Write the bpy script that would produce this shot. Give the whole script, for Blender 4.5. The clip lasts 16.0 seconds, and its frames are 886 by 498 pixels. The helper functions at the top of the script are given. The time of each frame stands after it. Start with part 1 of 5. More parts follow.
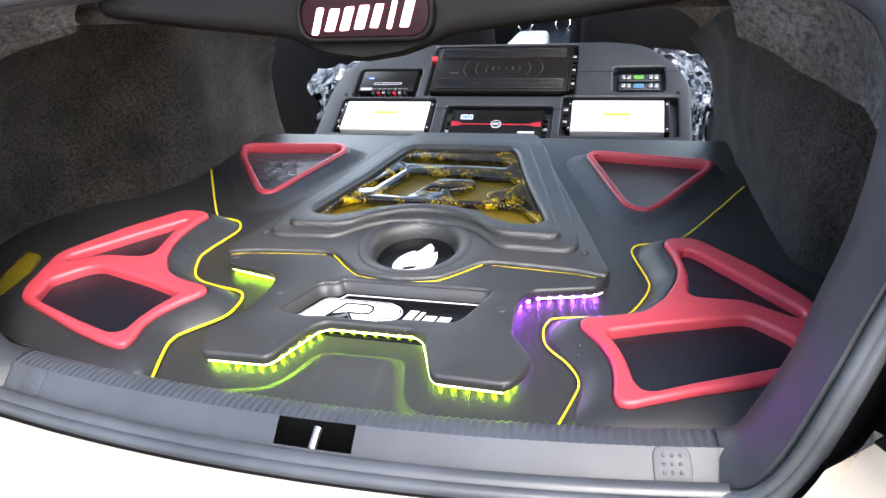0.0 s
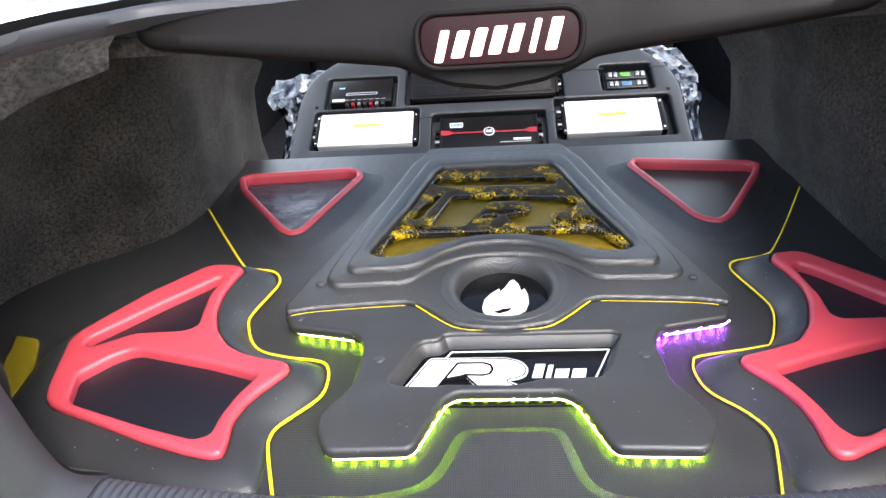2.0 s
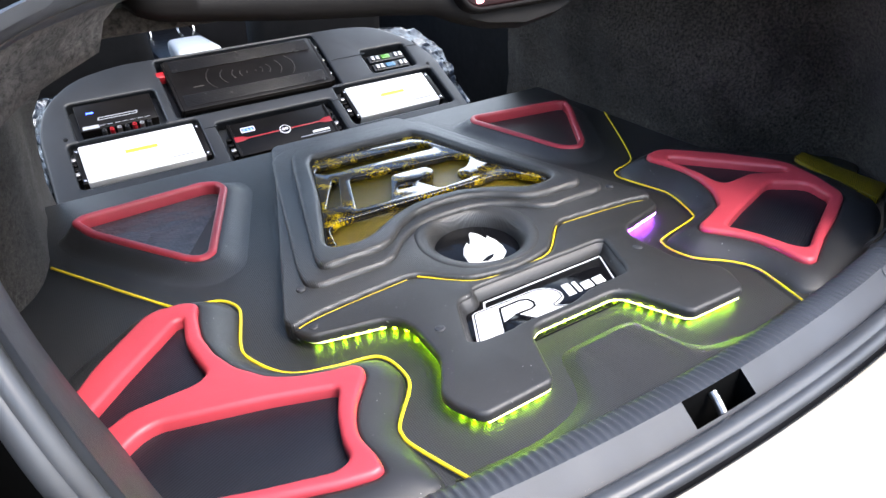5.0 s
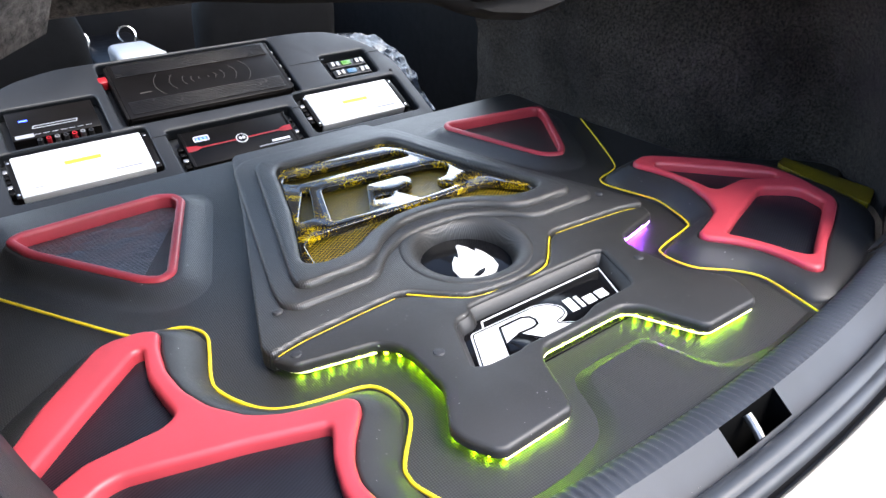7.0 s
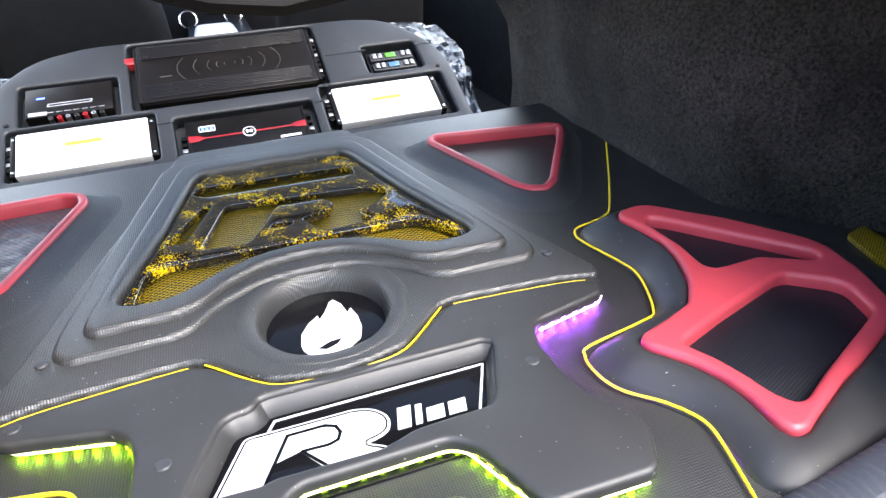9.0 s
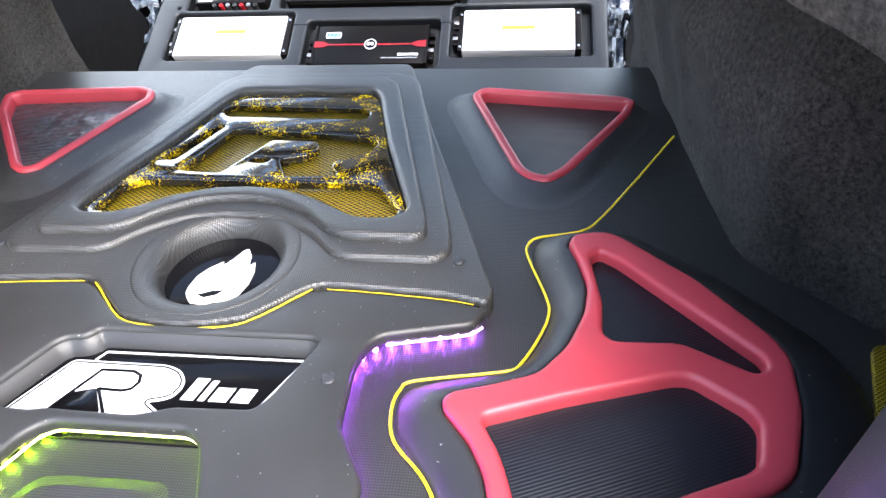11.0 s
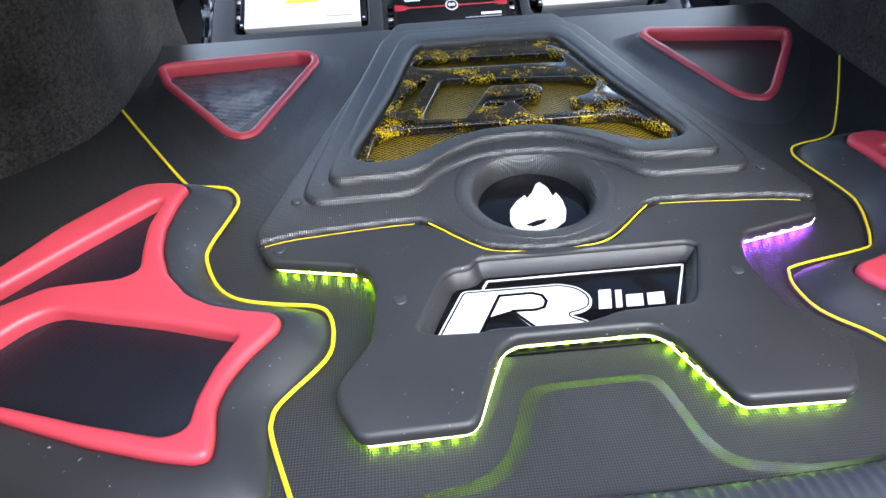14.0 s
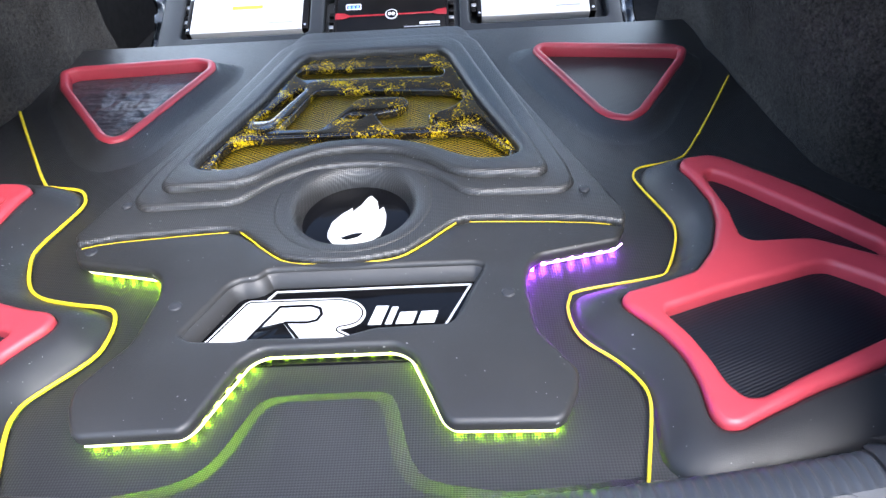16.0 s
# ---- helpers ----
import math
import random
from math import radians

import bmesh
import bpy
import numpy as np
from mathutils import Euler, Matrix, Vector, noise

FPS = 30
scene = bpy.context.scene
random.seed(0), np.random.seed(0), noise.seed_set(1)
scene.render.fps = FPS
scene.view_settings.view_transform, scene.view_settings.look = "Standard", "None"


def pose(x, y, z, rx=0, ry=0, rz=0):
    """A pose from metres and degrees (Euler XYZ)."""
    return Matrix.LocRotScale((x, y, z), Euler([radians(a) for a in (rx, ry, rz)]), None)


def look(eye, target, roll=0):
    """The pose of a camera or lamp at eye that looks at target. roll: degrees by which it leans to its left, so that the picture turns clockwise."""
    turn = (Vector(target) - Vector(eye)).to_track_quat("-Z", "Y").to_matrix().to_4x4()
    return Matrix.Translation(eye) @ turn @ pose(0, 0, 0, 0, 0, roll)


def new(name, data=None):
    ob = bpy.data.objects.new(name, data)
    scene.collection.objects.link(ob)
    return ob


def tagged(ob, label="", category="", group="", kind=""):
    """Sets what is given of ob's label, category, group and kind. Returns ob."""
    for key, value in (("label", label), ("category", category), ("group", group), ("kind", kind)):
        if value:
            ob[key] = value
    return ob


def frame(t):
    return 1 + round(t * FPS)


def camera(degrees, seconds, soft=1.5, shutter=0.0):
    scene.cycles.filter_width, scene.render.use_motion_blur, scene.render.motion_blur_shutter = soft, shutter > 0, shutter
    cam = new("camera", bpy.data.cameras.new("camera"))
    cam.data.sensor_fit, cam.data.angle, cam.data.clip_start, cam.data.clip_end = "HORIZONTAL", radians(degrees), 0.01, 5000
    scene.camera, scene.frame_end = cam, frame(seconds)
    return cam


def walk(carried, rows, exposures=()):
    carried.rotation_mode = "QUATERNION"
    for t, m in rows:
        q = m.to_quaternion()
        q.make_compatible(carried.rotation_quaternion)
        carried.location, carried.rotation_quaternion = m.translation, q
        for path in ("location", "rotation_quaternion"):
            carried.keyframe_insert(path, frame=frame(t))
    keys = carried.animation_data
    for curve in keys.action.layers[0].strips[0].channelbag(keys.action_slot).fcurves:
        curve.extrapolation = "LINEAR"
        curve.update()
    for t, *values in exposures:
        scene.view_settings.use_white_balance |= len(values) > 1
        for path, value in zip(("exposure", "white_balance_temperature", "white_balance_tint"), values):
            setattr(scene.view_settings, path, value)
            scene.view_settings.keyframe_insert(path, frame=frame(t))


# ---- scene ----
cam = camera(69.4, 16.0)
PATH = [
    (0, (0.28, -0.43, 0.475), (-0.193, 1.282, -0.445), -3.8),
    (0.5, (0.204, -0.439, 0.48), (-0.206, 1.276, -0.464), -3.8),
    (1, (0.118, -0.456, 0.508), (-0.223, 1.269, -0.445), -3.8),
    (1.5, (0.068, -0.414, 0.509), (-0.227, 1.32, -0.443), -4.2),
    (2, (-0.008, -0.347, 0.503), (-0.168, 1.4, -0.458), -4.3),
    (2.5, (-0.129, -0.321, 0.502), (-0.147, 1.429, -0.466), -4.2),
    (3, (-0.238, -0.339, 0.515), (-0.076, 1.399, -0.461), -5.1),
    (3.5, (-0.29, -0.373, 0.532), (0.081, 1.332, -0.446), -4.3),
    (4, (-0.366, -0.421, 0.543), (0.191, 1.233, -0.434), -4.1),
    (4.5, (-0.408, -0.356, 0.51), (0.299, 1.234, -0.476), -3.8),
    (4.7, (-0.419, -0.316, 0.484), (0.35, 1.241, -0.508), -4.2),
    (6.8, (-0.443, -0.193, 0.434), (0.56, 1.247, -0.526), -2.3),
    (7, (-0.44, -0.188, 0.435), (0.544, 1.264, -0.527), -2.6),
    (7.5, (-0.396, -0.196, 0.422), (0.537, 1.292, -0.534), -2.7),
    (8, (-0.258, -0.21, 0.395), (0.577, 1.334, -0.563), -2.8),
    (8.5, (-0.144, -0.192, 0.385), (0.561, 1.419, -0.568), -2.7),
    (8.7, (-0.108, -0.174, 0.387), (0.547, 1.459, -0.565), -3.0),
    (10.8, (0.308, -0.092, 0.426), (0.074, 1.502, -0.759), -3.7),
    (11, (0.321, -0.097, 0.427), (0.082, 1.493, -0.763), -3.6),
    (11.5, (0.316, -0.112, 0.426), (0.092, 1.474, -0.772), -3.3),
    (12, (0.275, -0.125, 0.419), (0.113, 1.463, -0.787), -3.3),
    (12.5, (0.161, -0.155, 0.429), (0.069, 1.424, -0.794), -3.2),
    (13, (0.045, -0.177, 0.423), (0.026, 1.399, -0.808), -3.6),
    (13.5, (-0.058, -0.176, 0.409), (-0.011, 1.396, -0.827), -3.2),
    (14, (-0.129, -0.174, 0.417), (-0.054, 1.394, -0.823), -3.2),
    (14.5, (-0.111, -0.194, 0.433), (-0.084, 1.38, -0.8), -3.5),
    (15, (-0.013, -0.212, 0.439), (-0.043, 1.364, -0.792), -3.9),
    (15.5, (0.064, -0.209, 0.435), (0.02, 1.368, -0.795), -3.8),
    (16, (0.122, -0.186, 0.422), (0.062, 1.39, -0.807), -3.8),
]
EXPOSURES = [(0.0, 2.28, 6600), (0.5, 2.15, 6550), (1.0, 2.26, 6600), (1.5, 2.22, 6550), (2.0, 2.28, 6600), (3.0, 2.28, 6600), (4.0, 2.18, 6450), (4.5, 2.10, 6420), (7.0, 2.06, 6420), (7.5, 2.16, 6450), (8.0, 2.10, 6500), (8.5, 2.40, 6550),
             (11.0, 2.72, 6550), (11.5, 2.74, 6500), (12.0, 2.52, 6450), (12.5, 2.50, 6550), (13.0, 2.14, 6000), (13.5, 2.00, 6000), (14.0, 1.86, 6000), (15.0, 1.96, 6000), (15.5, 2.06, 6000), (16.0, 2.20, 6000)]
walk(cam, [(t, look(eye, target, roll)) for t, eye, target, roll in PATH], [(t, stops, kelvin, 10) for t, stops, kelvin in EXPOSURES])

from mathutils.geometry import delaunay_2d_cdt

# ---- light ----
world = bpy.data.worlds.new("sky")
scene.world = world
world.use_nodes = True
wn = world.node_tree
sky = wn.nodes.new("ShaderNodeTexSky")
sky.sky_type = "NISHITA"
sky.sun_disc = False
sky.sun_elevation, sky.sun_rotation = radians(52), radians(147)
sky.air_density, sky.dust_density = 1.0, 2.5
wn.nodes["Background"].inputs["Strength"].default_value = 0.15
wn.links.new(sky.outputs[0], wn.nodes["Background"].inputs["Color"])
sun_data = bpy.data.lights.new("sun", "SUN")
sun_data.energy, sun_data.angle, sun_data.color = 1.05, radians(32), (1.0, 0.985, 0.975)
sun = new("sun", sun_data)
sun.rotation_euler = (radians(38), 0, radians(33))
for side in (-1, 1):
    pane_light = bpy.data.lights.new("side_window_daylight", "AREA")
    pane_light.shape, pane_light.size, pane_light.size_y = "RECTANGLE", 1.3, 0.46
    pane_light.energy, pane_light.color = 2.6, (0.90, 0.96, 1.0)
    window_light = new("side_window_daylight", pane_light)
    window_light.matrix_world = look((side * 0.93, 1.75, 0.56), (0.0, 1.45, 0.20))

# ---- materials ----


def node(nt, kind, **kw):
    n = nt.nodes.new(kind)
    for k, v in kw.items():
        n.inputs[k.replace("_", " ")].default_value = v
    return n


def math_node(nt, op, a, b=None):
    n = nt.nodes.new("ShaderNodeMath")
    n.operation = op
    for i, v in enumerate((a, b)):
        if v is None:
            continue
        if isinstance(v, (int, float)):
            n.inputs[i].default_value = v
        else:
            nt.links.new(v, n.inputs[i])
    return n.outputs[0]


def coords(nt):
    return nt.nodes.new("ShaderNodeTexCoord").outputs["Object"]


def ramp(nt, fac, stops):
    n = nt.nodes.new("ShaderNodeValToRGB")
    n.color_ramp.elements[0].position, n.color_ramp.elements[0].color = stops[0][0], (*stops[0][1], 1)
    n.color_ramp.elements[1].position, n.color_ramp.elements[1].color = stops[-1][0], (*stops[-1][1], 1)
    for p, c in stops[1:-1]:
        n.color_ramp.elements.new(p).color = (*c, 1)
    nt.links.new(fac, n.inputs[0])
    return n.outputs[0]


def noise_tex(nt, scale, detail=4.0, rough=0.55):
    n = node(nt, "ShaderNodeTexNoise", Scale=scale, Detail=detail, Roughness=rough)
    nt.links.new(coords(nt), n.inputs["Vector"])
    return n.outputs["Fac"]


def bump(nt, height, strength, distance, onto=None):
    n = node(nt, "ShaderNodeBump", Strength=strength, Distance=distance)
    nt.links.new(height, n.inputs["Height"])
    if onto is not None:
        nt.links.new(onto, n.inputs["Normal"])
    return n.outputs["Normal"]


def material(name, colour, rough=0.5, metal=0.0, vary=0.25, scale=14.0, grain=None, rough_vary=0.12, coat=0.0, specular=0.5):
    """A surface with cloudy colour and gloss variation, and grain = (scale, strength, distance) as fine relief."""
    m = bpy.data.materials.new(name)
    m.use_nodes = True
    nt = m.node_tree
    b = nt.nodes["Principled BSDF"]
    b.inputs["Metallic"].default_value = metal
    b.inputs["Specular IOR Level"].default_value = specular
    b.inputs["Coat Weight"].default_value = coat
    b.inputs["Coat Roughness"].default_value = 0.08
    lo = tuple(c * (1 - vary) for c in colour)
    hi = tuple(min(1, c * (1 + vary)) for c in colour)
    n = noise_tex(nt, scale)
    nt.links.new(ramp(nt, n, [(0.3, lo), (0.7, hi)]), b.inputs["Base Color"])
    n2 = noise_tex(nt, scale * 2.7, 6)
    r = math_node(nt, "MULTIPLY_ADD", n2, rough_vary * 2)
    nt.nodes[-1].inputs[2].default_value = rough - rough_vary
    nt.links.new(r, b.inputs["Roughness"])
    if grain:
        nt.links.new(bump(nt, noise_tex(nt, grain[0], 3), grain[1], grain[2]), b.inputs["Normal"])
    return m


def axis_waves(nt, pitch, turn=0.0):
    """Two heights that swing along and across the floor with the given pitch."""
    mp = nt.nodes.new("ShaderNodeMapping")
    mp.inputs["Rotation"].default_value = (0, 0, radians(turn))
    nt.links.new(coords(nt), mp.inputs["Vector"])
    sep = nt.nodes.new("ShaderNodeSeparateXYZ")
    nt.links.new(mp.outputs[0], sep.inputs[0])
    k = 2 * math.pi / pitch
    return [math_node(nt, "SINE", math_node(nt, "MULTIPLY", sep.outputs[i], k)) for i in (0, 1)]


def weave_material(name, colour, pitch, rough, strength=0.35, turn=45.0):
    """Vinyl embossed like carbon cloth: small pillows whose height changes from cell to cell, their sheen painted into
    the colour.
    """
    m = material(name, colour, rough, vary=0.2, scale=6.0, rough_vary=0.06)
    nt = m.node_tree
    b = nt.nodes["Principled BSDF"]
    sx, sy = axis_waves(nt, pitch, turn)
    h = math_node(nt, "MULTIPLY", sx, sy)
    nt.links.new(bump(nt, h, strength, 0.0011, bump(nt, noise_tex(nt, 900, 2), 0.15, 0.0004)), b.inputs["Normal"])
    old = b.inputs["Base Color"].links[0].from_socket
    mix = nt.nodes.new("ShaderNodeMix")
    mix.data_type, mix.blend_type = "RGBA", "MULTIPLY"
    mix.inputs[0].default_value = 1.0
    nt.links.new(old, mix.inputs[6])
    # crowns lighter, hollows darker: light on the relief put into the base colour
    nt.links.new(ramp(nt, math_node(nt, "MULTIPLY_ADD", h, 0.5), [(0.15, (0.48, 0.48, 0.48)), (0.85, (1.6, 1.6, 1.6))]), mix.inputs[7])
    nt.nodes[-2].inputs[2].default_value = 0.5
    nt.links.new(mix.outputs[2], b.inputs["Base Color"])
    return m


def ribbed_material(name, dark, light, pitch, turn, rough=0.35, relief=0.5):
    """Cloth or moulding with fine parallel cords."""
    m = material(name, dark, rough, vary=0.15)
    nt = m.node_tree
    b = nt.nodes["Principled BSDF"]
    _, sy = axis_waves(nt, pitch, turn)
    nt.links.new(ramp(nt, sy, [(0.0, dark), (0.9, light)]), b.inputs["Base Color"])
    nt.links.new(bump(nt, sy, relief, 0.0010), b.inputs["Normal"])
    return m


def glow_material(name, colour, strength):
    m = bpy.data.materials.new(name)
    m.use_nodes = True
    b = m.node_tree.nodes["Principled BSDF"]
    b.inputs["Base Color"].default_value = (*colour, 1)
    b.inputs["Emission Color"].default_value = (*colour, 1)
    b.inputs["Emission Strength"].default_value = strength
    return m


def gilded_material():
    """Glossy black lacquer with broken gold leaf."""
    m = material("gilded_lacquer", (0.012, 0.010, 0.008), 0.09, coat=0.5, rough_vary=0.04, specular=0.42)
    nt = m.node_tree
    b = nt.nodes["Principled BSDF"]
    n1, n2 = noise_tex(nt, 330, 10, 0.75), noise_tex(nt, 30, 5, 0.6)
    s = math_node(nt, "ADD", n1, math_node(nt, "MULTIPLY", n2, 0.55))
    s = math_node(nt, "MULTIPLY", math_node(nt, "SUBTRACT", s, 0.797), 8.0)
    nt.links.new(ramp(nt, s, [(0.0, (0.010, 0.009, 0.008)), (0.05, (0.016, 0.012, 0.006)), (0.40, (0.12, 0.070, 0.003)), (0.95, (0.90, 0.62, 0.006))]), b.inputs["Base Color"])
    return m


def wire_material(name, wire, gap, cell, rough=0.35):
    """Expanded metal mesh over a dark void."""
    m = material(name, wire, rough, vary=0.1)
    nt = m.node_tree
    b = nt.nodes["Principled BSDF"]
    mp = nt.nodes.new("ShaderNodeMapping")
    mp.inputs["Scale"].default_value = (1 / cell, 1.5 / cell, 0.0)
    mp.inputs["Rotation"].default_value = (0, 0, 0)
    nt.links.new(coords(nt), mp.inputs["Vector"])
    sep = nt.nodes.new("ShaderNodeSeparateXYZ")
    nt.links.new(mp.outputs[0], sep.inputs[0])
    s = math_node(nt, "ADD", sep.outputs[0], sep.outputs[1])
    d = math_node(nt, "SUBTRACT", sep.outputs[0], sep.outputs[1])
    a1 = math_node(nt, "ABSOLUTE", math_node(nt, "SINE", math_node(nt, "MULTIPLY", s, math.pi)))
    a2 = math_node(nt, "ABSOLUTE", math_node(nt, "SINE", math_node(nt, "MULTIPLY", d, math.pi)))
    h = math_node(nt, "MINIMUM", a1, a2)
    nt.links.new(ramp(nt, h, [(0.19, wire), (0.31, gap)]), b.inputs["Base Color"])
    inv = math_node(nt, "SUBTRACT", 1.0, h)
    nt.links.new(bump(nt, inv, 0.5, 0.001), b.inputs["Normal"])
    return m


def carpet_material(name, colour, fibre=210):
    m = material(name, colour, 0.95, vary=0.5, scale=9, specular=0.15, rough_vary=0.04)
    nt = m.node_tree
    b = nt.nodes["Principled BSDF"]
    fine = noise_tex(nt, fibre, 6, 0.78)
    old = b.inputs["Base Color"].links[0].from_socket
    mix = nt.nodes.new("ShaderNodeMix")
    mix.data_type, mix.blend_type = "RGBA", "MULTIPLY"
    mix.inputs[0].default_value = 1.0
    nt.links.new(old, mix.inputs[6])
    nt.links.new(ramp(nt, fine, [(0.36, (0.15, 0.15, 0.15)), (0.66, (2.3, 2.3, 2.3))]), mix.inputs[7])
    nt.links.new(mix.outputs[2], b.inputs["Base Color"])
    nt.links.new(bump(nt, fine, 0.9, 0.003, bump(nt, noise_tex(nt, 60, 4), 0.4, 0.004)), b.inputs["Normal"])
    b.inputs["Sheen Weight"].default_value = 0.08
    return m


def foil_material():
    m = material("crumpled_foil", (0.060, 0.066, 0.074), 0.13, metal=1.0, vary=0.85, scale=42)
    nt = m.node_tree
    v = node(nt, "ShaderNodeTexVoronoi", Scale=45)
    nt.links.new(coords(nt), v.inputs["Vector"])
    nt.links.new(bump(nt, v.outputs["Distance"], 0.8, 0.004, bump(nt, noise_tex(nt, 160, 5), 0.6, 0.003)), nt.nodes["Principled BSDF"].inputs["Normal"])
    return m


def dusted(m):
    """Sparse pale dust specks on a dark surface."""
    nt = m.node_tree
    b = nt.nodes["Principled BSDF"]
    old = b.inputs["Base Color"].links[0].from_socket
    s = math_node(nt, "MULTIPLY", math_node(nt, "SUBTRACT", noise_tex(nt, 260, 1), 0.757), 30.0)
    mix = nt.nodes.new("ShaderNodeMix")
    mix.data_type = "RGBA"
    mix.clamp_factor = True
    nt.links.new(s, mix.inputs[0])
    nt.links.new(old, mix.inputs[6])
    mix.inputs[7].default_value = (0.25, 0.25, 0.24, 1)
    nt.links.new(mix.outputs[2], b.inputs["Base Color"])
    return m


VINYL = material("black_vinyl", (0.026, 0.0255, 0.025), 0.42, grain=(1100, 0.30, 0.0008), scale=5, vary=0.3, specular=0.55)
VINYL_GLOSS = material("black_leatherette", (0.022, 0.022, 0.023), 0.40, grain=(1300, 0.28, 0.0008), scale=7, vary=0.3, specular=0.50)
CARBON = weave_material("carbon_vinyl", (0.028, 0.0275, 0.027), 0.0034, 0.40, 0.24)
CARBON.node_tree.nodes["Principled BSDF"].inputs["Specular IOR Level"].default_value = 0.75
CARBON_MATT = weave_material("matt_carbon_vinyl", (0.026, 0.0255, 0.025), 0.0032, 0.46, 0.25)
CARBON_FLOOR = weave_material("satin_carbon_vinyl", (0.0205, 0.0202, 0.020), 0.0034, 0.42, 0.20)
RED = material("red_leatherette", (0.44, 0.046, 0.063), 0.38, grain=(1200, 0.22, 0.0006), scale=12, vary=0.10)
PIPING = material("yellow_piping", (0.80, 0.60, 0.02), 0.4, vary=0.12, scale=40)
CORD = ribbed_material("corded_speaker_cloth", (0.003, 0.0035, 0.006), (0.011, 0.012, 0.019), 0.0029, -22, 0.42, 0.16)
CORD_FINE = ribbed_material("fine_corded_metal_mesh", (0.055, 0.057, 0.062), (0.30, 0.305, 0.32), 0.0036, 0, 0.40, 0.20)
CORD_FINE.node_tree.nodes["Principled BSDF"].inputs["Metallic"].default_value = 0.7
wrinkle = CORD_FINE.node_tree.nodes["Principled BSDF"].inputs["Normal"].links[0].from_node
CORD_FINE.node_tree.links.new(bump(CORD_FINE.node_tree, noise_tex(CORD_FINE.node_tree, 16, 3), 0.9, 0.020), wrinkle.inputs["Normal"])
GILDED = gilded_material()
GOLD_MESH = wire_material("gold_wire_mesh", (0.60, 0.42, 0.022), (0.004, 0.0035, 0.002), 0.0084)
YELLOW_MESH = wire_material("yellow_speaker_mesh", (0.55, 0.40, 0.012), (0.02, 0.016, 0.003), 0.0052)
dusted(VINYL), dusted(CARBON), dusted(VINYL_GLOSS)
CARPET = carpet_material("charcoal_carpet", (0.0260, 0.0225, 0.0192))
CARPET_LIGHT = carpet_material("grey_felt_carpet", (0.062, 0.057, 0.052), 150)
POST = material("textured_post_plastic", (0.036, 0.037, 0.041), 0.44, grain=(900, 0.25, 0.0008), scale=8, vary=0.25, specular=0.32)
PLASTIC = material("grey_black_plastic", (0.046, 0.050, 0.058), 0.44, grain=(900, 0.2, 0.0006), scale=8, vary=0.2, specular=0.35)
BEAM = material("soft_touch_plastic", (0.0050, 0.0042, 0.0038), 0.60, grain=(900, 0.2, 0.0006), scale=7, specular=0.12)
PLASTIC_DARK = material("black_plastic", (0.006, 0.006, 0.007), 0.45, scale=10, specular=0.14)
SEAL = material("grey_rubber_seal", (0.050, 0.053, 0.058), 0.36, scale=12, vary=0.25)
# near-black that paints the shade of gutter and pocket; also the lamp surround
VOID = material("shade_and_trim_black", (0.0025, 0.0025, 0.0025), 0.8, specular=0.05)
RUBBER = material("black_rubber", (0.014, 0.014, 0.015), 0.45, scale=20)
PANEL = material("slate_vinyl", (0.0080, 0.0098, 0.0125), 0.48, grain=(1000, 0.2, 0.0006), scale=6)
GLOSS_BLACK = material("gloss_black_acrylic", (0.005, 0.005, 0.006), 0.10, scale=8, rough_vary=0.03, specular=0.12)
WHITE_DECAL = material("white_decal", (0.80, 0.80, 0.80), 0.4, vary=0.04)
ENGRAVED = material("engraved_line", (0.050, 0.046, 0.040), 0.35)
GREY_DECAL = material("grey_decal", (0.30, 0.31, 0.33), 0.4, vary=0.08)
YELLOW_DECAL = material("yellow_decal", (0.75, 0.58, 0.03), 0.4, vary=0.05)
WHITE_PAINT = material("white_enamel", (0.66, 0.66, 0.66), 0.35, vary=0.03, scale=5)
BLACK_ANODISED = material("black_anodised_aluminium", (0.005, 0.0042, 0.004), 0.34, vary=0.3, specular=0.12)
RIB_BLACK = material("polished_black_rib", (0.010, 0.009, 0.009), 0.24, vary=0.2, specular=0.5)
RED_ANODISED = material("red_anodised_trim", (0.30, 0.010, 0.016), 0.3, vary=0.2)
WORN_STEEL = material("worn_steel", (0.38, 0.37, 0.36), 0.42, metal=1.0, vary=0.3, scale=60)
STEEL = material("bright_steel", (0.7, 0.7, 0.7), 0.25, metal=1.0, vary=0.1)
FOIL = foil_material()
PAINT = material("champagne_car_paint", (0.40, 0.335, 0.265), 0.22, vary=0.05, scale=3, coat=1.0, rough_vary=0.04)
GLASS_DARK = material("tinted_window_glass", (0.05, 0.08, 0.11), 0.05, vary=0.1, coat=0.5)
TAIL_RED = material("tail_lamp_red", (0.040, 0.004, 0.004), 0.35, vary=0.3, specular=0.12)
CONCRETE = material("pale_concrete", (0.42, 0.38, 0.33), 0.85, grain=(60, 0.3, 0.004), scale=1.5)
SEAT = material("black_seat_leather", (0.006, 0.006, 0.0065), 0.7, grain=(400, 0.2, 0.001), specular=0.15)
HEADLINER = material("pale_grey_headlining", (0.30, 0.30, 0.31), 0.9, grain=(500, 0.2, 0.001))
FUSE_GREEN = material("green_fuse", (0.07, 0.20, 0.03), 0.3)
FUSE_BLUE = material("blue_fuse", (0.05, 0.13, 0.22), 0.3)
BLUE_GLOW = glow_material("blue_readout", (0.05, 0.10, 1.0), 2.0)
LED_GREEN = glow_material("green_led", (0.48, 1.0, 0.004), 28.0)
LED_YELLOW = glow_material("yellow_led", (1.0, 0.93, 0.42), 0.75)
LED_PURPLE = glow_material("purple_led", (0.42, 0.06, 1.0), 75.0)
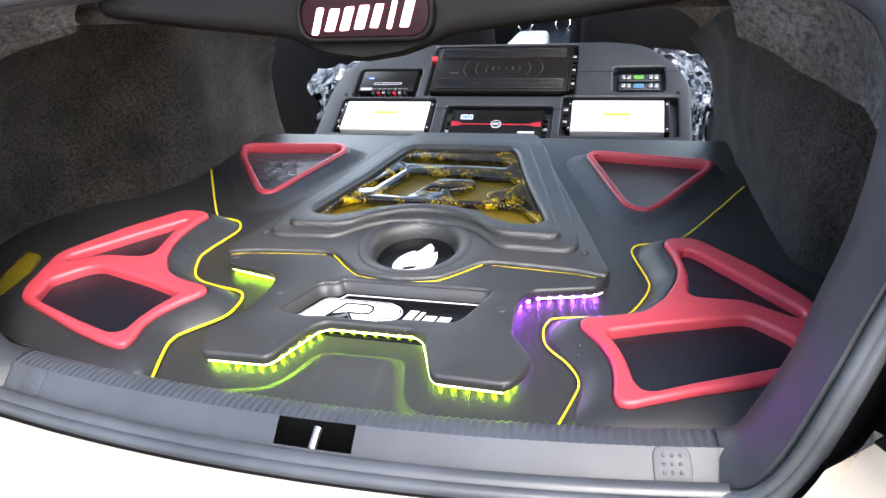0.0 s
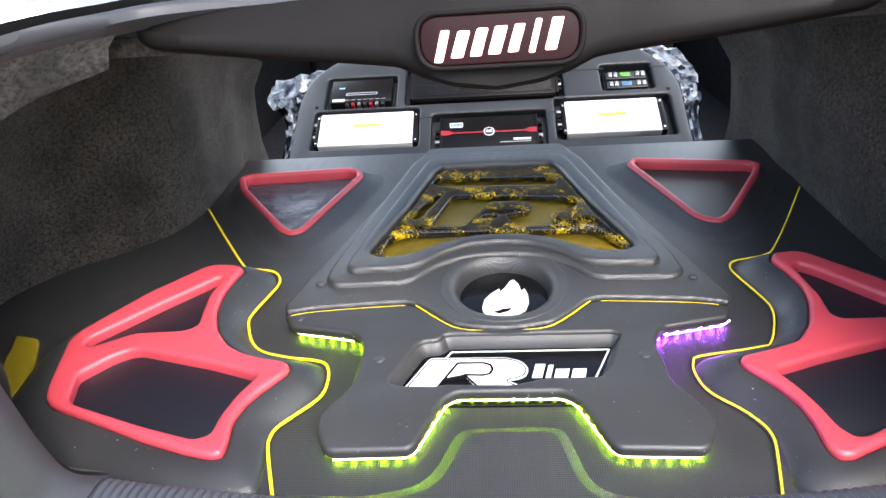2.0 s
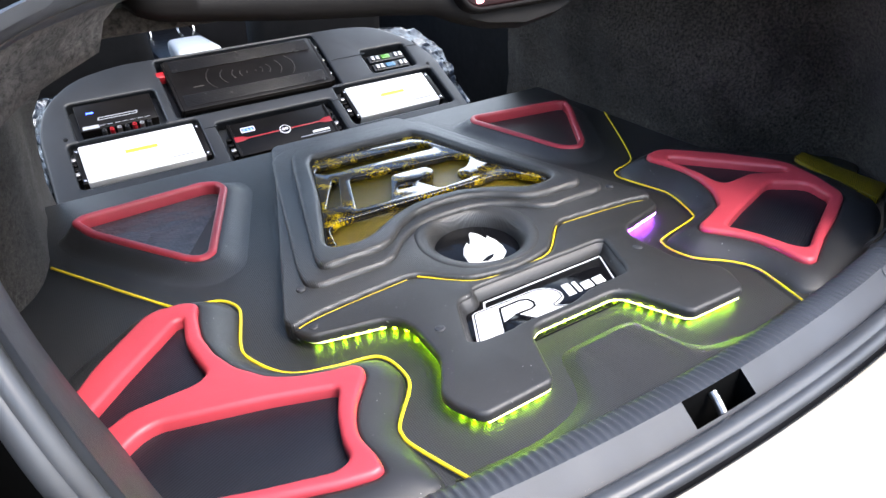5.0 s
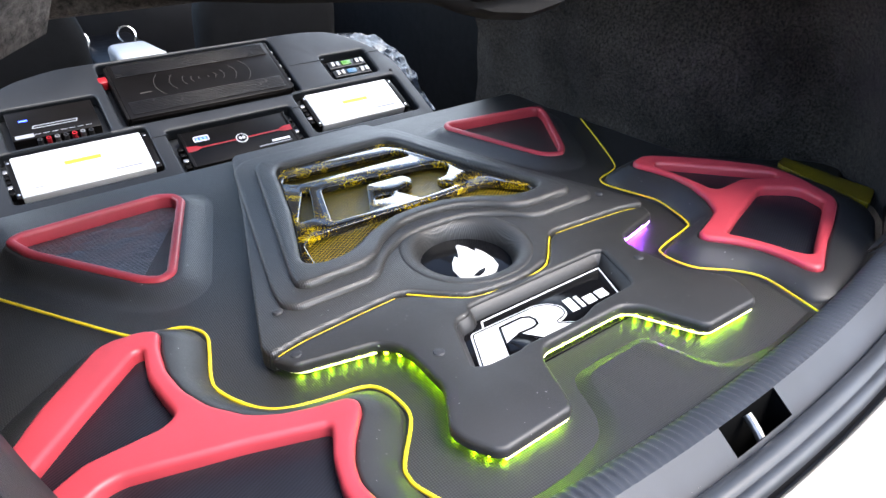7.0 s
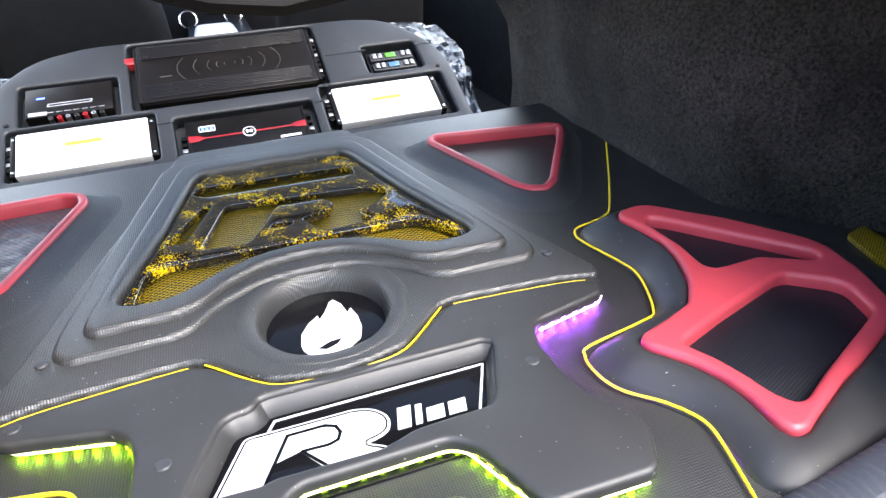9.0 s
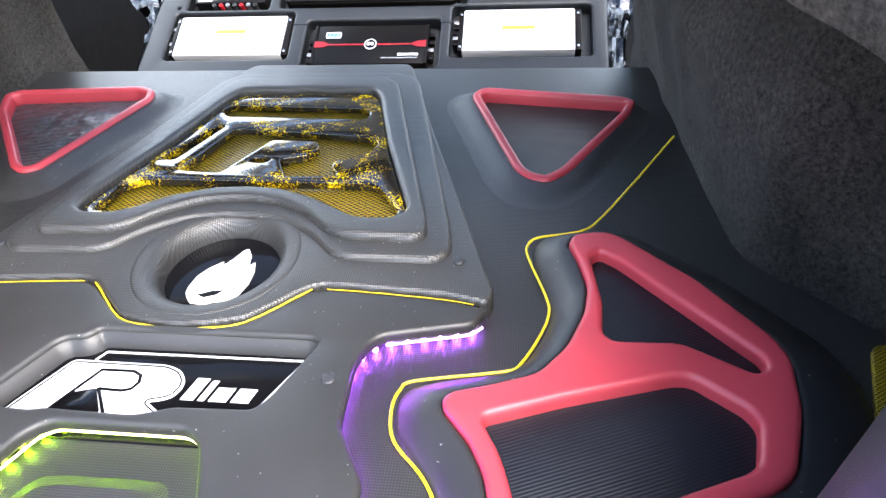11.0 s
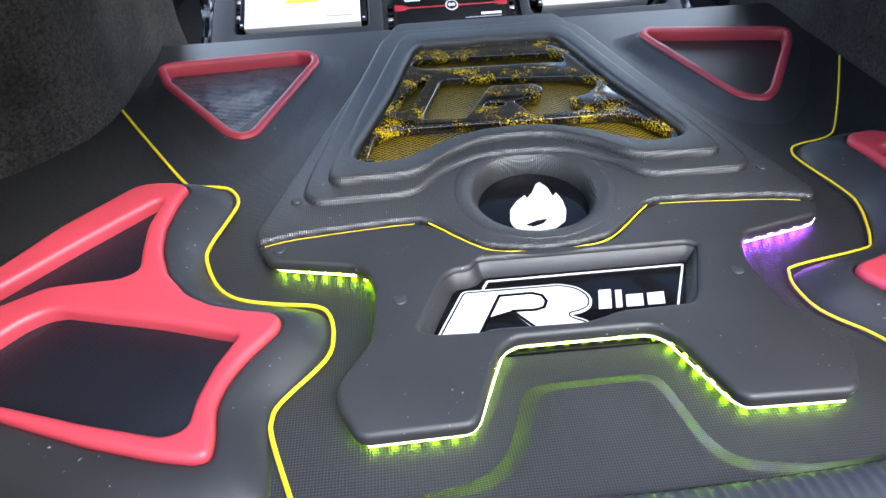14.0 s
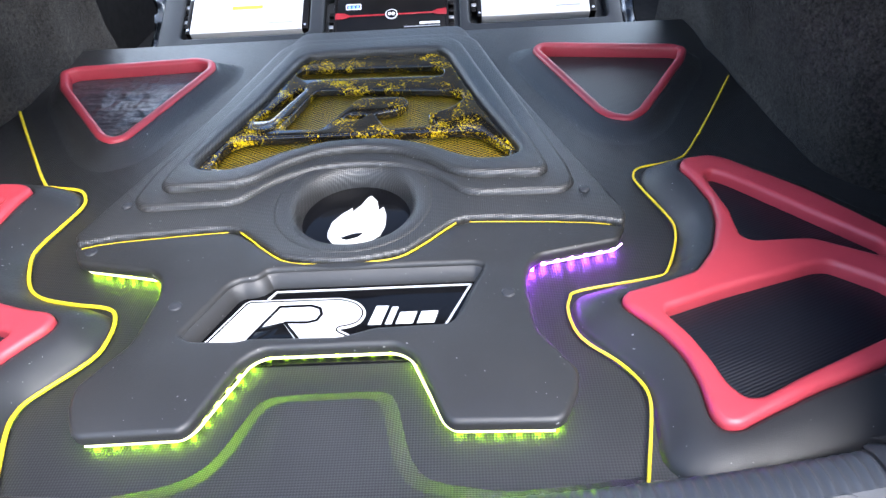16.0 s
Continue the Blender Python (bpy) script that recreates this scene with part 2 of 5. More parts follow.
LED_PINK = glow_material("pink_white_led", (0.85, 0.6, 1.0), 0.9)
SIGN_GLOW = glow_material("red_white_lettering", (1.0, 0.40, 0.44), 1.8)
SIGN_BACK = glow_material("dim_red_sign_face", (0.010, 0.0010, 0.0015), 0.06)
SIGN_BACK.node_tree.nodes["Principled BSDF"].inputs["Specular IOR Level"].default_value = 0.15

# ---- shaping helpers ----
RISE, HINGE = 0.061, 0.35


def rounded(pts, r=0.01, seg=4):
    """A closed outline with its corners rounded; a third number gives a corner's own radius."""
    out, n = [], len(pts)
    for i in range(n):
        p, a, c = Vector(pts[i][:2]), Vector(pts[i - 1][:2]), Vector(pts[(i + 1) % n][:2])
        rad = pts[i][2] if len(pts[i]) > 2 else r
        u, v = (a - p), (c - p)
        d = min(rad, 0.45 * u.length, 0.45 * v.length)
        s, e = p + u.normalized() * d, p + v.normalized() * d
        for k in range(seg + 1):
            t = k / seg
            q = s * (1 - t) ** 2 + p * 2 * t * (1 - t) + e * t * t
            out.append((q.x, q.y))
    return out


def eased(pts, r=0.012, seg=4):
    """An open line with its inner corners rounded."""
    out = [tuple(pts[0])]
    for a, p, c in zip(pts, pts[1:], pts[2:]):
        p = Vector(p)
        u, v = Vector(a) - p, Vector(c) - p
        d = min(r, 0.45 * u.length, 0.45 * v.length)
        s, e = p + u.normalized() * d, p + v.normalized() * d
        out += [tuple(s * (1 - k / seg) ** 2 + p * 2 * (k / seg) * (1 - k / seg) + e * (k / seg) ** 2) for k in range(seg + 1)]
    return out + [tuple(pts[-1])]


def smooth(pts, n=6, closed=False):
    """A curve through the points."""
    ps = [Vector(p) for p in pts]
    out, m = [], len(ps)
    for i in range(m if closed else m - 1):
        if closed:
            a, b, c, d = ps[i - 1], ps[i], ps[(i + 1) % m], ps[(i + 2) % m]
        else:
            a, b, c, d = ps[max(i - 1, 0)], ps[i], ps[i + 1], ps[min(i + 2, m - 1)]
        for k in range(n):
            t = k / n
            out.append(0.5 * ((2 * b) + (c - a) * t + (2 * a - 5 * b + 4 * c - d) * t * t + (3 * b - a - 3 * c + d) * t ** 3))
    if not closed:
        out.append(ps[-1])
    return [tuple(p) for p in out]


def both(half):
    """A closed outline from its right half, given from the front middle round to the rear middle."""
    return list(half) + [(-p[0], *p[1:]) for p in reversed(half) if abs(p[0]) > 1e-6]


def flip(pts, side):
    return [(side * p[0], *p[1:]) for p in pts]


def from_curve(cu):
    ob = bpy.data.objects.new("made", cu)
    scene.collection.objects.link(ob)
    me = bpy.data.meshes.new_from_object(ob.evaluated_get(bpy.context.evaluated_depsgraph_get()))
    bm = bmesh.new()
    bm.from_mesh(me)
    bpy.data.objects.remove(ob)
    bpy.data.curves.remove(cu)
    bpy.data.meshes.remove(me)
    bmesh.ops.remove_doubles(bm, verts=bm.verts, dist=1e-5)
    return bm


def cleaned(pts):
    """An outline without doubled points, turning to the left."""
    out = []
    for p in pts:
        if not out or math.dist(p[:2], out[-1]) > 2e-4:
            out.append((p[0], p[1]))
    if math.dist(out[0], out[-1]) < 2e-4:
        out.pop()
    area = sum(a[0] * b[1] - b[0] * a[1] for a, b in zip(out, out[1:] + out[:1]))
    return out if area > 0 else out[::-1]


def inset(pts, d):
    """The outline moved inwards by d (outwards if negative), point for point."""
    out, n = [], len(pts)
    for i in range(n):
        p = Vector(pts[i])
        u, v = (p - Vector(pts[i - 1])).normalized(), (Vector(pts[(i + 1) % n]) - p).normalized()
        a, b = Vector((-u.y, u.x)), Vector((-v.y, v.x))
        m = a + b
        m = m / max(0.35, m.dot(m) / 2) if m.length > 1e-6 else a
        q = p + m * d
        out.append((q.x, q.y))
    return out


def inside(x, y, loops):
    odd = False
    for pts in loops:
        for (x0, y0), (x1, y1) in zip(pts, pts[1:] + pts[:1]):
            if (y0 > y) != (y1 > y) and x < (x1 - x0) * (y - y0) / (y1 - y0) + x0:
                odd = not odd
    return odd


def solid(outlines, z0, z1, bevel=0.003, res=2):
    """A flat body between two heights with rounded edges; outlines inside the first are openings."""
    bevel = min(bevel, (z1 - z0) / 2 - 1e-5)
    loops = [cleaned(o) for o in outlines]
    arc = [math.pi / 2 * k / (res + 1) for k in range(res + 2)]
    profile = [(bevel * (1 - math.sin(a)), z0 + bevel * (1 - math.cos(a))) for a in arc]
    profile += [(bevel * (1 - math.cos(a)), z1 - bevel * (1 - math.sin(a))) for a in arc]
    bm = bmesh.new()
    caps = [[], []]
    for k, pts in enumerate(loops):
        rings = []
        for d, z in profile:
            rings.append([bm.verts.new((x, y, z)) for x, y in inset(pts, d if k == 0 else -d)])
        n = len(pts)
        for a, b in zip(rings, rings[1:]):
            for i in range(n):
                f = (a[i], a[(i + 1) % n], b[(i + 1) % n], b[i])
                bm.faces.new(f if k == 0 else f[::-1])
        caps[0].append(rings[0])
        caps[1].append(rings[-1])
    for top in (0, 1):
        flat, edges = [], []
        for ring in caps[top]:
            s = len(flat)
            flat += ring
            edges += [(s + i, s + (i + 1) % len(ring)) for i in range(len(ring))]
        polys = [[(v.co.x, v.co.y) for v in ring] for ring in caps[top]]
        co, _, faces, source, _, _ = delaunay_2d_cdt([Vector((v.co.x, v.co.y)) for v in flat], edges, [], 0, 1e-7)
        verts = [flat[s[0]] if s else bm.verts.new((c.x, c.y, flat[0].co.z)) for c, s in zip(co, source)]
        for f in faces:
            cx, cy = sum(co[i].x for i in f) / len(f), sum(co[i].y for i in f) / len(f)
            if inside(cx, cy, polys) and len({verts[i] for i in f}) == len(f):
                try:
                    bm.faces.new([verts[i] for i in (f if top else f[::-1])])
                except ValueError:
                    pass
    return bm


def tube(pts, radius, closed=False, res=3):
    cu = bpy.data.curves.new("made", "CURVE")
    cu.dimensions, cu.bevel_depth, cu.bevel_resolution, cu.use_fill_caps = "3D", radius, res, True
    sp = cu.splines.new("POLY")
    sp.points.add(len(pts) - 1)
    for q, p in zip(sp.points, pts):
        q.co = (*p, 1)
    sp.use_cyclic_u = closed
    return from_curve(cu)


def sloped(bm, rise=RISE, hinge=HINGE):
    """Raise what lies behind the hinge line, as the floor board does."""
    bmesh.ops.bisect_plane(bm, geom=bm.verts[:] + bm.edges[:] + bm.faces[:], plane_co=(0, hinge, 0), plane_no=(0, 1, 0), dist=1e-5)
    for v in bm.verts:
        v.co.z += rise * max(0.0, v.co.y - hinge)
    return bm


def up(y):
    return RISE * max(0.0, y - HINGE)


def lofted(loops, closed=True, cap_first=False, cap_last=False):
    bm = bmesh.new()
    rows = [[bm.verts.new(p) for p in loop] for loop in loops]
    for a, b in zip(rows, rows[1:]):
        n = len(a)
        for i in range(n if closed else n - 1):
            j = (i + 1) % n
            bm.faces.new((a[i], a[j], b[j], b[i]))
    if cap_first:
        bm.faces.new(list(reversed(rows[0])))
    if cap_last:
        bm.faces.new(rows[-1])
    bmesh.ops.recalc_face_normals(bm, faces=bm.faces)
    return bm


def box(x0, x1, y0, y1, z0, z1, bevel=0.002):
    bm = bmesh.new()
    bmesh.ops.create_cube(bm, size=1)
    for v in bm.verts:
        v.co = ((x0 + x1) / 2 + v.co.x * (x1 - x0), (y0 + y1) / 2 + v.co.y * (y1 - y0), (z0 + z1) / 2 + v.co.z * (z1 - z0))
    if bevel:
        bmesh.ops.bevel(bm, geom=bm.edges[:], offset=bevel, segments=2, affect="EDGES", profile=0.5)
    return bm


def lathe(profile, centre, n=48):
    """A turned body round a vertical axis; profile of (radius, height)."""
    cx, cy, cz = centre
    loops = [[(cx + r * math.cos(2 * math.pi * i / n), cy + r * math.sin(2 * math.pi * i / n), cz + h) for i in range(n)] for r, h in profile]
    return lofted(loops)


def joined(*bms):
    out = bmesh.new()
    for bm in bms:
        me = bpy.data.meshes.new("made")
        bm.to_mesh(me)
        out.from_mesh(me)
        bpy.data.meshes.remove(me)
        bm.free()
    return out


def placed(bm, m):
    bmesh.ops.transform(bm, matrix=m, verts=bm.verts)
    return bm


def part(name, bm, mat, parent=None, label="", sharp=32):
    """Links a bmesh as one mesh object, under a thing or a part."""
    for f in bm.faces:
        f.smooth = True
    for e in bm.edges:
        if len(e.link_faces) == 2:
            e.smooth = e.calc_face_angle(0) < radians(sharp)
    me = bpy.data.meshes.new(name)
    bm.to_mesh(me)
    bm.free()
    me.materials.append(mat)
    ob = new(name, me)
    ob.parent = parent
    if label:
        ob["label"] = label
    return ob


def thing(name, label, category, group="", kind=""):
    return tagged(new(name), label, category, group, kind)


def mirrored(bm, side):
    if side < 0:
        for v in bm.verts:
            v.co.x *= -1
        bmesh.ops.reverse_faces(bm, faces=bm.faces)
    return bm

# ---- ground and car shell ----


def bow(x):
    """How far the sill's lines bend forward from the middle to the sides."""
    return 0.20 * x * x


def strip(lines, x0, x1, n=40):
    """A skin along the sill from lines of (y, z), each bent with the bow."""
    loops = []
    for y, z in lines:
        loops.append([(x0 + (x1 - x0) * i / n, y + bow(x0 + (x1 - x0) * i / n), z) for i in range(n + 1)])
    return lofted(loops, closed=False)


ground_bm = bmesh.new()
bmesh.ops.create_grid(ground_bm, x_segments=8, y_segments=8, size=400)
placed(ground_bm, pose(0, 0, -0.62))
tagged(part("ground", ground_bm, CONCRETE), "pale sunlit concrete ground", "ground", kind="structure")

# the lip of the boot opening, right half, from the sill to the middle of the rear beam
LIP = [(0.396, 0.0815, 0.0222), (0.423, 0.070, 0.040), (0.441, 0.072, 0.075), (0.459, 0.081, 0.124), (0.470, 0.085, 0.179), (0.483, 0.094, 0.231), (0.493, 0.106, 0.290), (0.496, 0.123, 0.345),
       (0.488, 0.149, 0.381), (0.469, 0.182, 0.397), (0.435, 0.208, 0.410), (0.399, 0.243, 0.416), (0.368, 0.283, 0.417), (0.338, 0.313, 0.418), (0.25, 0.330, 0.420), (0.12, 0.335, 0.421), (0.0, 0.336, 0.422)]
LIP_OUT = [(0.396, 0.0200, 0.0098), (0.423, 0.008, 0.026), (0.439, 0.002, 0.073), (0.454, 0.003, 0.138), (0.467, 0.015, 0.187), (0.478, 0.023, 0.240), (0.492, 0.050, 0.298), (0.503, 0.090, 0.352),
           (0.498, 0.130, 0.390), (0.478, 0.164, 0.407), (0.443, 0.195, 0.420), (0.406, 0.235, 0.427), (0.376, 0.281, 0.428), (0.345, 0.320, 0.429), (0.25, 0.345, 0.431), (0.12, 0.351, 0.434), (0.0, 0.353, 0.436)]
# the felt's lower edge, from the post up to the beam
FELT_LOW = {-1: [(0.493, 0.112, 0.300), (0.499, 0.175, 0.332), (0.494, 0.216, 0.334), (0.476, 0.239, 0.345), (0.458, 0.256, 0.354), (0.437, 0.278, 0.360), (0.403, 0.308, 0.369)],
            1: [(0.488, 0.112, 0.300), (0.494, 0.180, 0.308), (0.490, 0.212, 0.308), (0.476, 0.239, 0.315), (0.458, 0.262, 0.322), (0.437, 0.280, 0.336), (0.406, 0.310, 0.348)]}

# the right half stands a little nearer than the left one
NEARER = [0, -0.010, -0.012, -0.010, -0.010, -0.010, -0.012, -0.013, -0.012, -0.009, -0.005, -0.002, 0, 0, 0, 0, 0]
NEARER_OUT = [0, -0.009, -0.007, -0.005, -0.001, 0.002, -0.004, -0.010, -0.012, -0.009, -0.005, -0.002, 0, 0, 0, 0, 0]


def rim_line(pts, side, shift=None):
    """One half of a line round the opening, smoothed."""
    return smooth([(side * p[0] + (shift[i] if shift and side > 0 else 0.0), p[1], p[2]) for i, p in enumerate(pts)], 5)


FACING = np.interp(np.arange(81) / 5, range(17), [-81, -74, -60, -47, -40, -34, -20, -6, 5, 18, 32, 46, 60, 76, 86, 90, 90])


def outward(pts, side, a, c, first=0, flat=0.031):
    """The opening's edge moved out by a, along the way that it faces, and by c: a small c along the rim's own normal, a large one upward."""
    res, last = [], len(pts) - 1
    for i, p in enumerate(pts):
        g = radians(FACING[i + first])
        o = Vector((side * math.cos(g), math.sin(g), 0))
        up = Vector((0, 0, 1))
        if abs(c) <= flat and last > 0:
            t = Vector(pts[min(last, i + 1)]) - Vector(pts[max(0, i - 1)])
            up = (o.cross(t) * side).normalized()
        res.append(tuple(Vector(p) + o * a + up * c))
    return res


FELT_EDGE = {}
SEAL_LINE = [(-0.0005, 0.0), (0.0008, -0.0060), (0.0018, -0.0085), (0.003, -0.005), (0.006, -0.002), (0.010, -0.0015), (0.013, -0.0033), (0.014, -0.0055), (0.016, -0.0053), (0.019, -0.007), (0.021, -0.011), (0.0215, -0.0175)]
# distance out from the sill's middle line and height of the same beads along the sill
SILL_SEAL = [(0.0108, 0.0098), (0.0117, 0.0080), (0.0125, 0.0120), (0.0140, 0.0170), (0.0180, 0.0212), (0.0240, 0.0226), (0.0290, 0.0212), (0.0318, 0.0178), (0.0333, 0.0190), (0.0380, 0.0192), (0.0418, 0.0170), (0.0435, 0.0090)]
car = thing("car_body", "champagne saloon car with its boot open", "car", kind="structure")
for side in (1, -1):
    lip, out = rim_line(LIP, side, NEARER), rim_line(LIP_OUT, side, NEARER_OUT)
    n = len(lip)
    FELT_EDGE[side] = lip
    keep = [1.0 - 0.6 * min(1.0, max(0.0, (i - 38) / 8)) for i in range(n)]
    grow = [min(1.0, i / 10) for i in range(n)]
    m1 = [tuple(Vector(a).lerp(Vector(b), 0.3) + Vector((0, -0.003 * g, 0.0115 - 0.0035 * g)) * w) for a, b, g, w in zip(lip, out, grow, keep)]
    m2 = [tuple(Vector(a).lerp(Vector(b), 0.7) + Vector((0, -0.003 * g, 0.011 - 0.004 * g)) * w) for a, b, g, w in zip(lip, out, grow, keep)]
    under = [tuple(Vector(a) + Vector((side * 0.016, 0.012, -0.014))) for a in lip]
    part("opening_trim", lofted([under, lip, m1, m2, out], closed=False), POST, car, "dark grey plastic trim round the boot opening", sharp=60)
    join = [max(0.0, 1 - i / 8) for i in range(n)]

    def blended(a, c, a_sill, c_sill):
        """A line round the opening that runs into the sill's own line."""
        return [tuple(Vector(p).lerp(Vector(q), w)) for p, q, w in zip(outward(out, side, a, c), outward(out, side, a_sill, c_sill), join)]

    part("weather_seal", lofted([blended(q, z, q2 - 0.0115, z2 - 0.0098) for (q, z), (q2, z2) in zip(SEAL_LINE, SILL_SEAL)], closed=False), SEAL, car, "grey rubber weather seal with two beads", sharp=50)
    rise = [Vector(q) - Vector(p) for p, q in zip(outward(out, side, 0, 0), outward(out, side, 0, 0.026))]
    rise = [r * min(1.0, i / 20) for i, r in enumerate(rise)]
    # beside the lamp the gutter opens into a deep channel
    wide = [min(1.0, max(0.0, (i - 11) / 4)) * min(1.0, max(0.0, (34 - i) / 6)) for i in range(n)]

    def channel(a, c, more_a, more_c, lift):
        near, far = blended(a, c, a + 0.0085, c + 0.0235), outward(out, side, a + more_a, c + more_c, flat=0.1)
        return [tuple(Vector(p).lerp(Vector(q), w) + r * lift) for p, q, w, r in zip(near, far, wide, rise)]

    g2, g3, o3 = channel(0.025, -0.024, 0.002, -0.034, 0), channel(0.0275, -0.026, 0.018, -0.032, 1), channel(0.0305, -0.0210, 0.022, 0.0, 1)
    # the channel's deep shade is painted in with near-black
    part("gutter", lofted([blended(0.0205, -0.014, 0.0315, 0.0), g2, g3, o3], closed=False), VOID, car, "rain gutter with its shade in the colour")
    k = 29
    reach = [0.20 - 0.05 * min(1.0, max(0.0, (i - 56) / 8)) for i in range(n)]
    o4 = [(q[0], q[1], q[2]) for i, q in enumerate(tuple(Vector(outward([out[i]], side, reach[i], 0.010, i)[0]) + Vector((0, 0.02, 0))) for i in range(n))]
    turn = [min(1.0, max(0.0, (i - 40) / 14)) for i in range(n)]
    o5 = [outward([p], side, 0.36 + 0.34 * w, -0.08 + 0.08 * w, i)[0] for i, (p, w) in enumerate(zip(out, turn))]
    o6 = [(p[0] + side * 0.03, p[1], p[2] - 0.5) for p in o5]
    e = 61
    part("quarter_panel", lofted([o3[k:e], o4[k:e], o5[k:e], o6[k:e]], closed=False), PAINT, car, "champagne painted quarter panel", sharp=60)
    part("rear_deck", lofted([o3[e - 1:], o4[e - 1:]], closed=False), PAINT, car, "champagne painted deck below the rear window", sharp=60)
    c = 14
    rows = [o3[:c + 1]] + [blended(q, z, q + 0.004, z + 0.029)[:c + 1] for q, z in ((0.0365, -0.0205), (0.070, -0.028), (0.100, -0.042))] + [outward(out[:c + 1], side, q, z) for q, z in ((0.110, -0.08), (0.115, -0.33), (0.085, -0.63))]
    part("corner_panel", lofted(rows, closed=False), PAINT, car, "champagne painted corner below the lamp", sharp=50)
    l4, l5, l6 = (outward(out[c:k + 1], side, q, z, c) for q, z in ((0.083, 0.004), (0.165, -0.030), (0.220, -0.340)))
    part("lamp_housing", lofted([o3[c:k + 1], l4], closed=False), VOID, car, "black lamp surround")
    part("tail_lamp", lofted([l4, l5, l6], closed=False), TAIL_RED, car, "dark red tail lamp", sharp=60)

rear_glass = thing("window_1", "tinted rear window with a black border", "window", kind="structure")
rows = [[(-0.66 + 0.033 * i, y + 0.10 * (-0.66 + 0.033 * i) ** 2 * -1.0, z) for i in range(41)] for y, z in ((0.520, 0.4330), (0.526, 0.4375), (0.545, 0.4460), (0.66, 0.500), (0.80, 0.565))]
part("border", lofted(rows[:3], closed=False), PLASTIC_DARK, rear_glass, "black window border")
part("pane", lofted(rows[2:], closed=False), GLASS_DARK, rear_glass, "blue-grey tinted glass").visible_shadow = False

# the sill: a ribbed crown, then a face that slopes outward down to the seal
STRIP = [(0.0145, 0.0308), (0.020, 0.0312), (0.030, 0.0303), (0.039, 0.0281), (0.045, 0.0246), (0.0495, 0.018), (0.0525, 0.008), (0.0545, -0.012)]
HX0, HX1, HY0, HY1 = -0.0285, 0.0555, -0.0072, 0.0145
HZ0, HZ1 = 0.0132, 0.0308
part("sill_trim", strip([(HY1, HZ1), (HY0, HZ0)], -0.402, HX0, 16), PLASTIC, car, "grey plastic loading sill")
part("sill_trim", strip([(HY1, HZ1), (HY0, HZ0)], HX1, 0.402, 16), PLASTIC, car)
part("sill_trim", strip([(HY0, HZ0), (-0.0110, 0.0102), (-0.0117, 0.0080)], -0.402, 0.402), PLASTIC, car)
part("weather_seal", strip([(-y, z) for y, z in SILL_SEAL], -0.402, 0.402, 60), SEAL, car, "grey rubber sill seal with two beads", sharp=50)
part("gutter", strip([(-0.0430, 0.0110), (-0.0455, 0.0075), (-0.0490, 0.0075)], -0.402, 0.402), PLASTIC_DARK, car)
part("rear_panel", strip([(-0.0485, 0.0080), (-0.0500, 0.0150), (-0.0530, 0.0180), (-0.0580, 0.0180), (-0.090, 0.011), (-0.117, -0.003), (-0.127, -0.05), (-0.13, -0.30), (-0.10, -0.60)], -0.402, 0.402, 50), PAINT, car, "champagne painted rear panel", sharp=40)
# tread of the sill: a band of soft cross ribs
loops = []
for j, (y, z) in enumerate(STRIP):
    row = []
    for i in range(92 * 8 + 1):
        x = -0.3985 + 0.797 * i / (92 * 8)
        amp = (0.0, 0.0009, 0.0013, 0.0013, 0.0011, 0.0006, 0.0, 0.0)[j]
        row.append((x, y + bow(x), z + amp * max(-0.6, math.cos(2 * math.pi * x / 0.0089))))
    loops.append(row)
part("tread_ribs", lofted(loops, closed=False), PLASTIC, car, "ribbed tread strip of the sill", sharp=80)
# latch pocket, its inner shade put into a near-black colour
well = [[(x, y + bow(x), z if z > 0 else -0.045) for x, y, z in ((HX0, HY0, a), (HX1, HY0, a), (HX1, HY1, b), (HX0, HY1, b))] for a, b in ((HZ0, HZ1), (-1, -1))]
pocket = part("latch_pocket", lofted(well, cap_last=True), VOID, car, "latch pocket with its shade in the colour")
part("latch_post", tube([(0.0115, HY0 + 0.001, 0.006), (0.0125, 0.000, 0.0125), (0.0135, 0.008, 0.0190), (0.014, HY1 - 0.001, 0.0225)], 0.0044), WORN_STEEL, pocket, "worn steel striker bar")
for side in (1, -1):
    x = side * 0.356
    lie = pose(x, bow(x) + 0.0025, 0.0210, 39.0, 0, math.degrees(math.atan(0.4 * x)))
    pad = part("bump_stop_pad", placed(solid([rounded([(-0.017, -0.016), (0.017, -0.016), (0.017, 0.016, 0.010), (-0.017, 0.016, 0.010)], 0.004)], -0.0005, 0.0013, 0.0008), lie), PLASTIC, car, "square moulded pad with raised dots")
    for i in range(3):
        for j in range(3):
            part("dot", placed(lathe([(0.0, 0.0023), (0.0012, 0.0021), (0.0018, 0.0013)], ((i - 1) * 0.0075, (j - 1) * 0.0075, 0.0), 10), lie), PLASTIC, pad)
    part("sill_joint", strip([(0.0528, 0.0085), (0.0500, 0.0183), (0.0453, 0.0250), (0.0391, 0.0286), (0.030, 0.0308), (0.0145, 0.0314), (-0.0110, 0.0108), (-0.0118, 0.0085)], side * 0.3955, side * 0.3970, 2), RUBBER, car, "dark joint between sill and post trim")

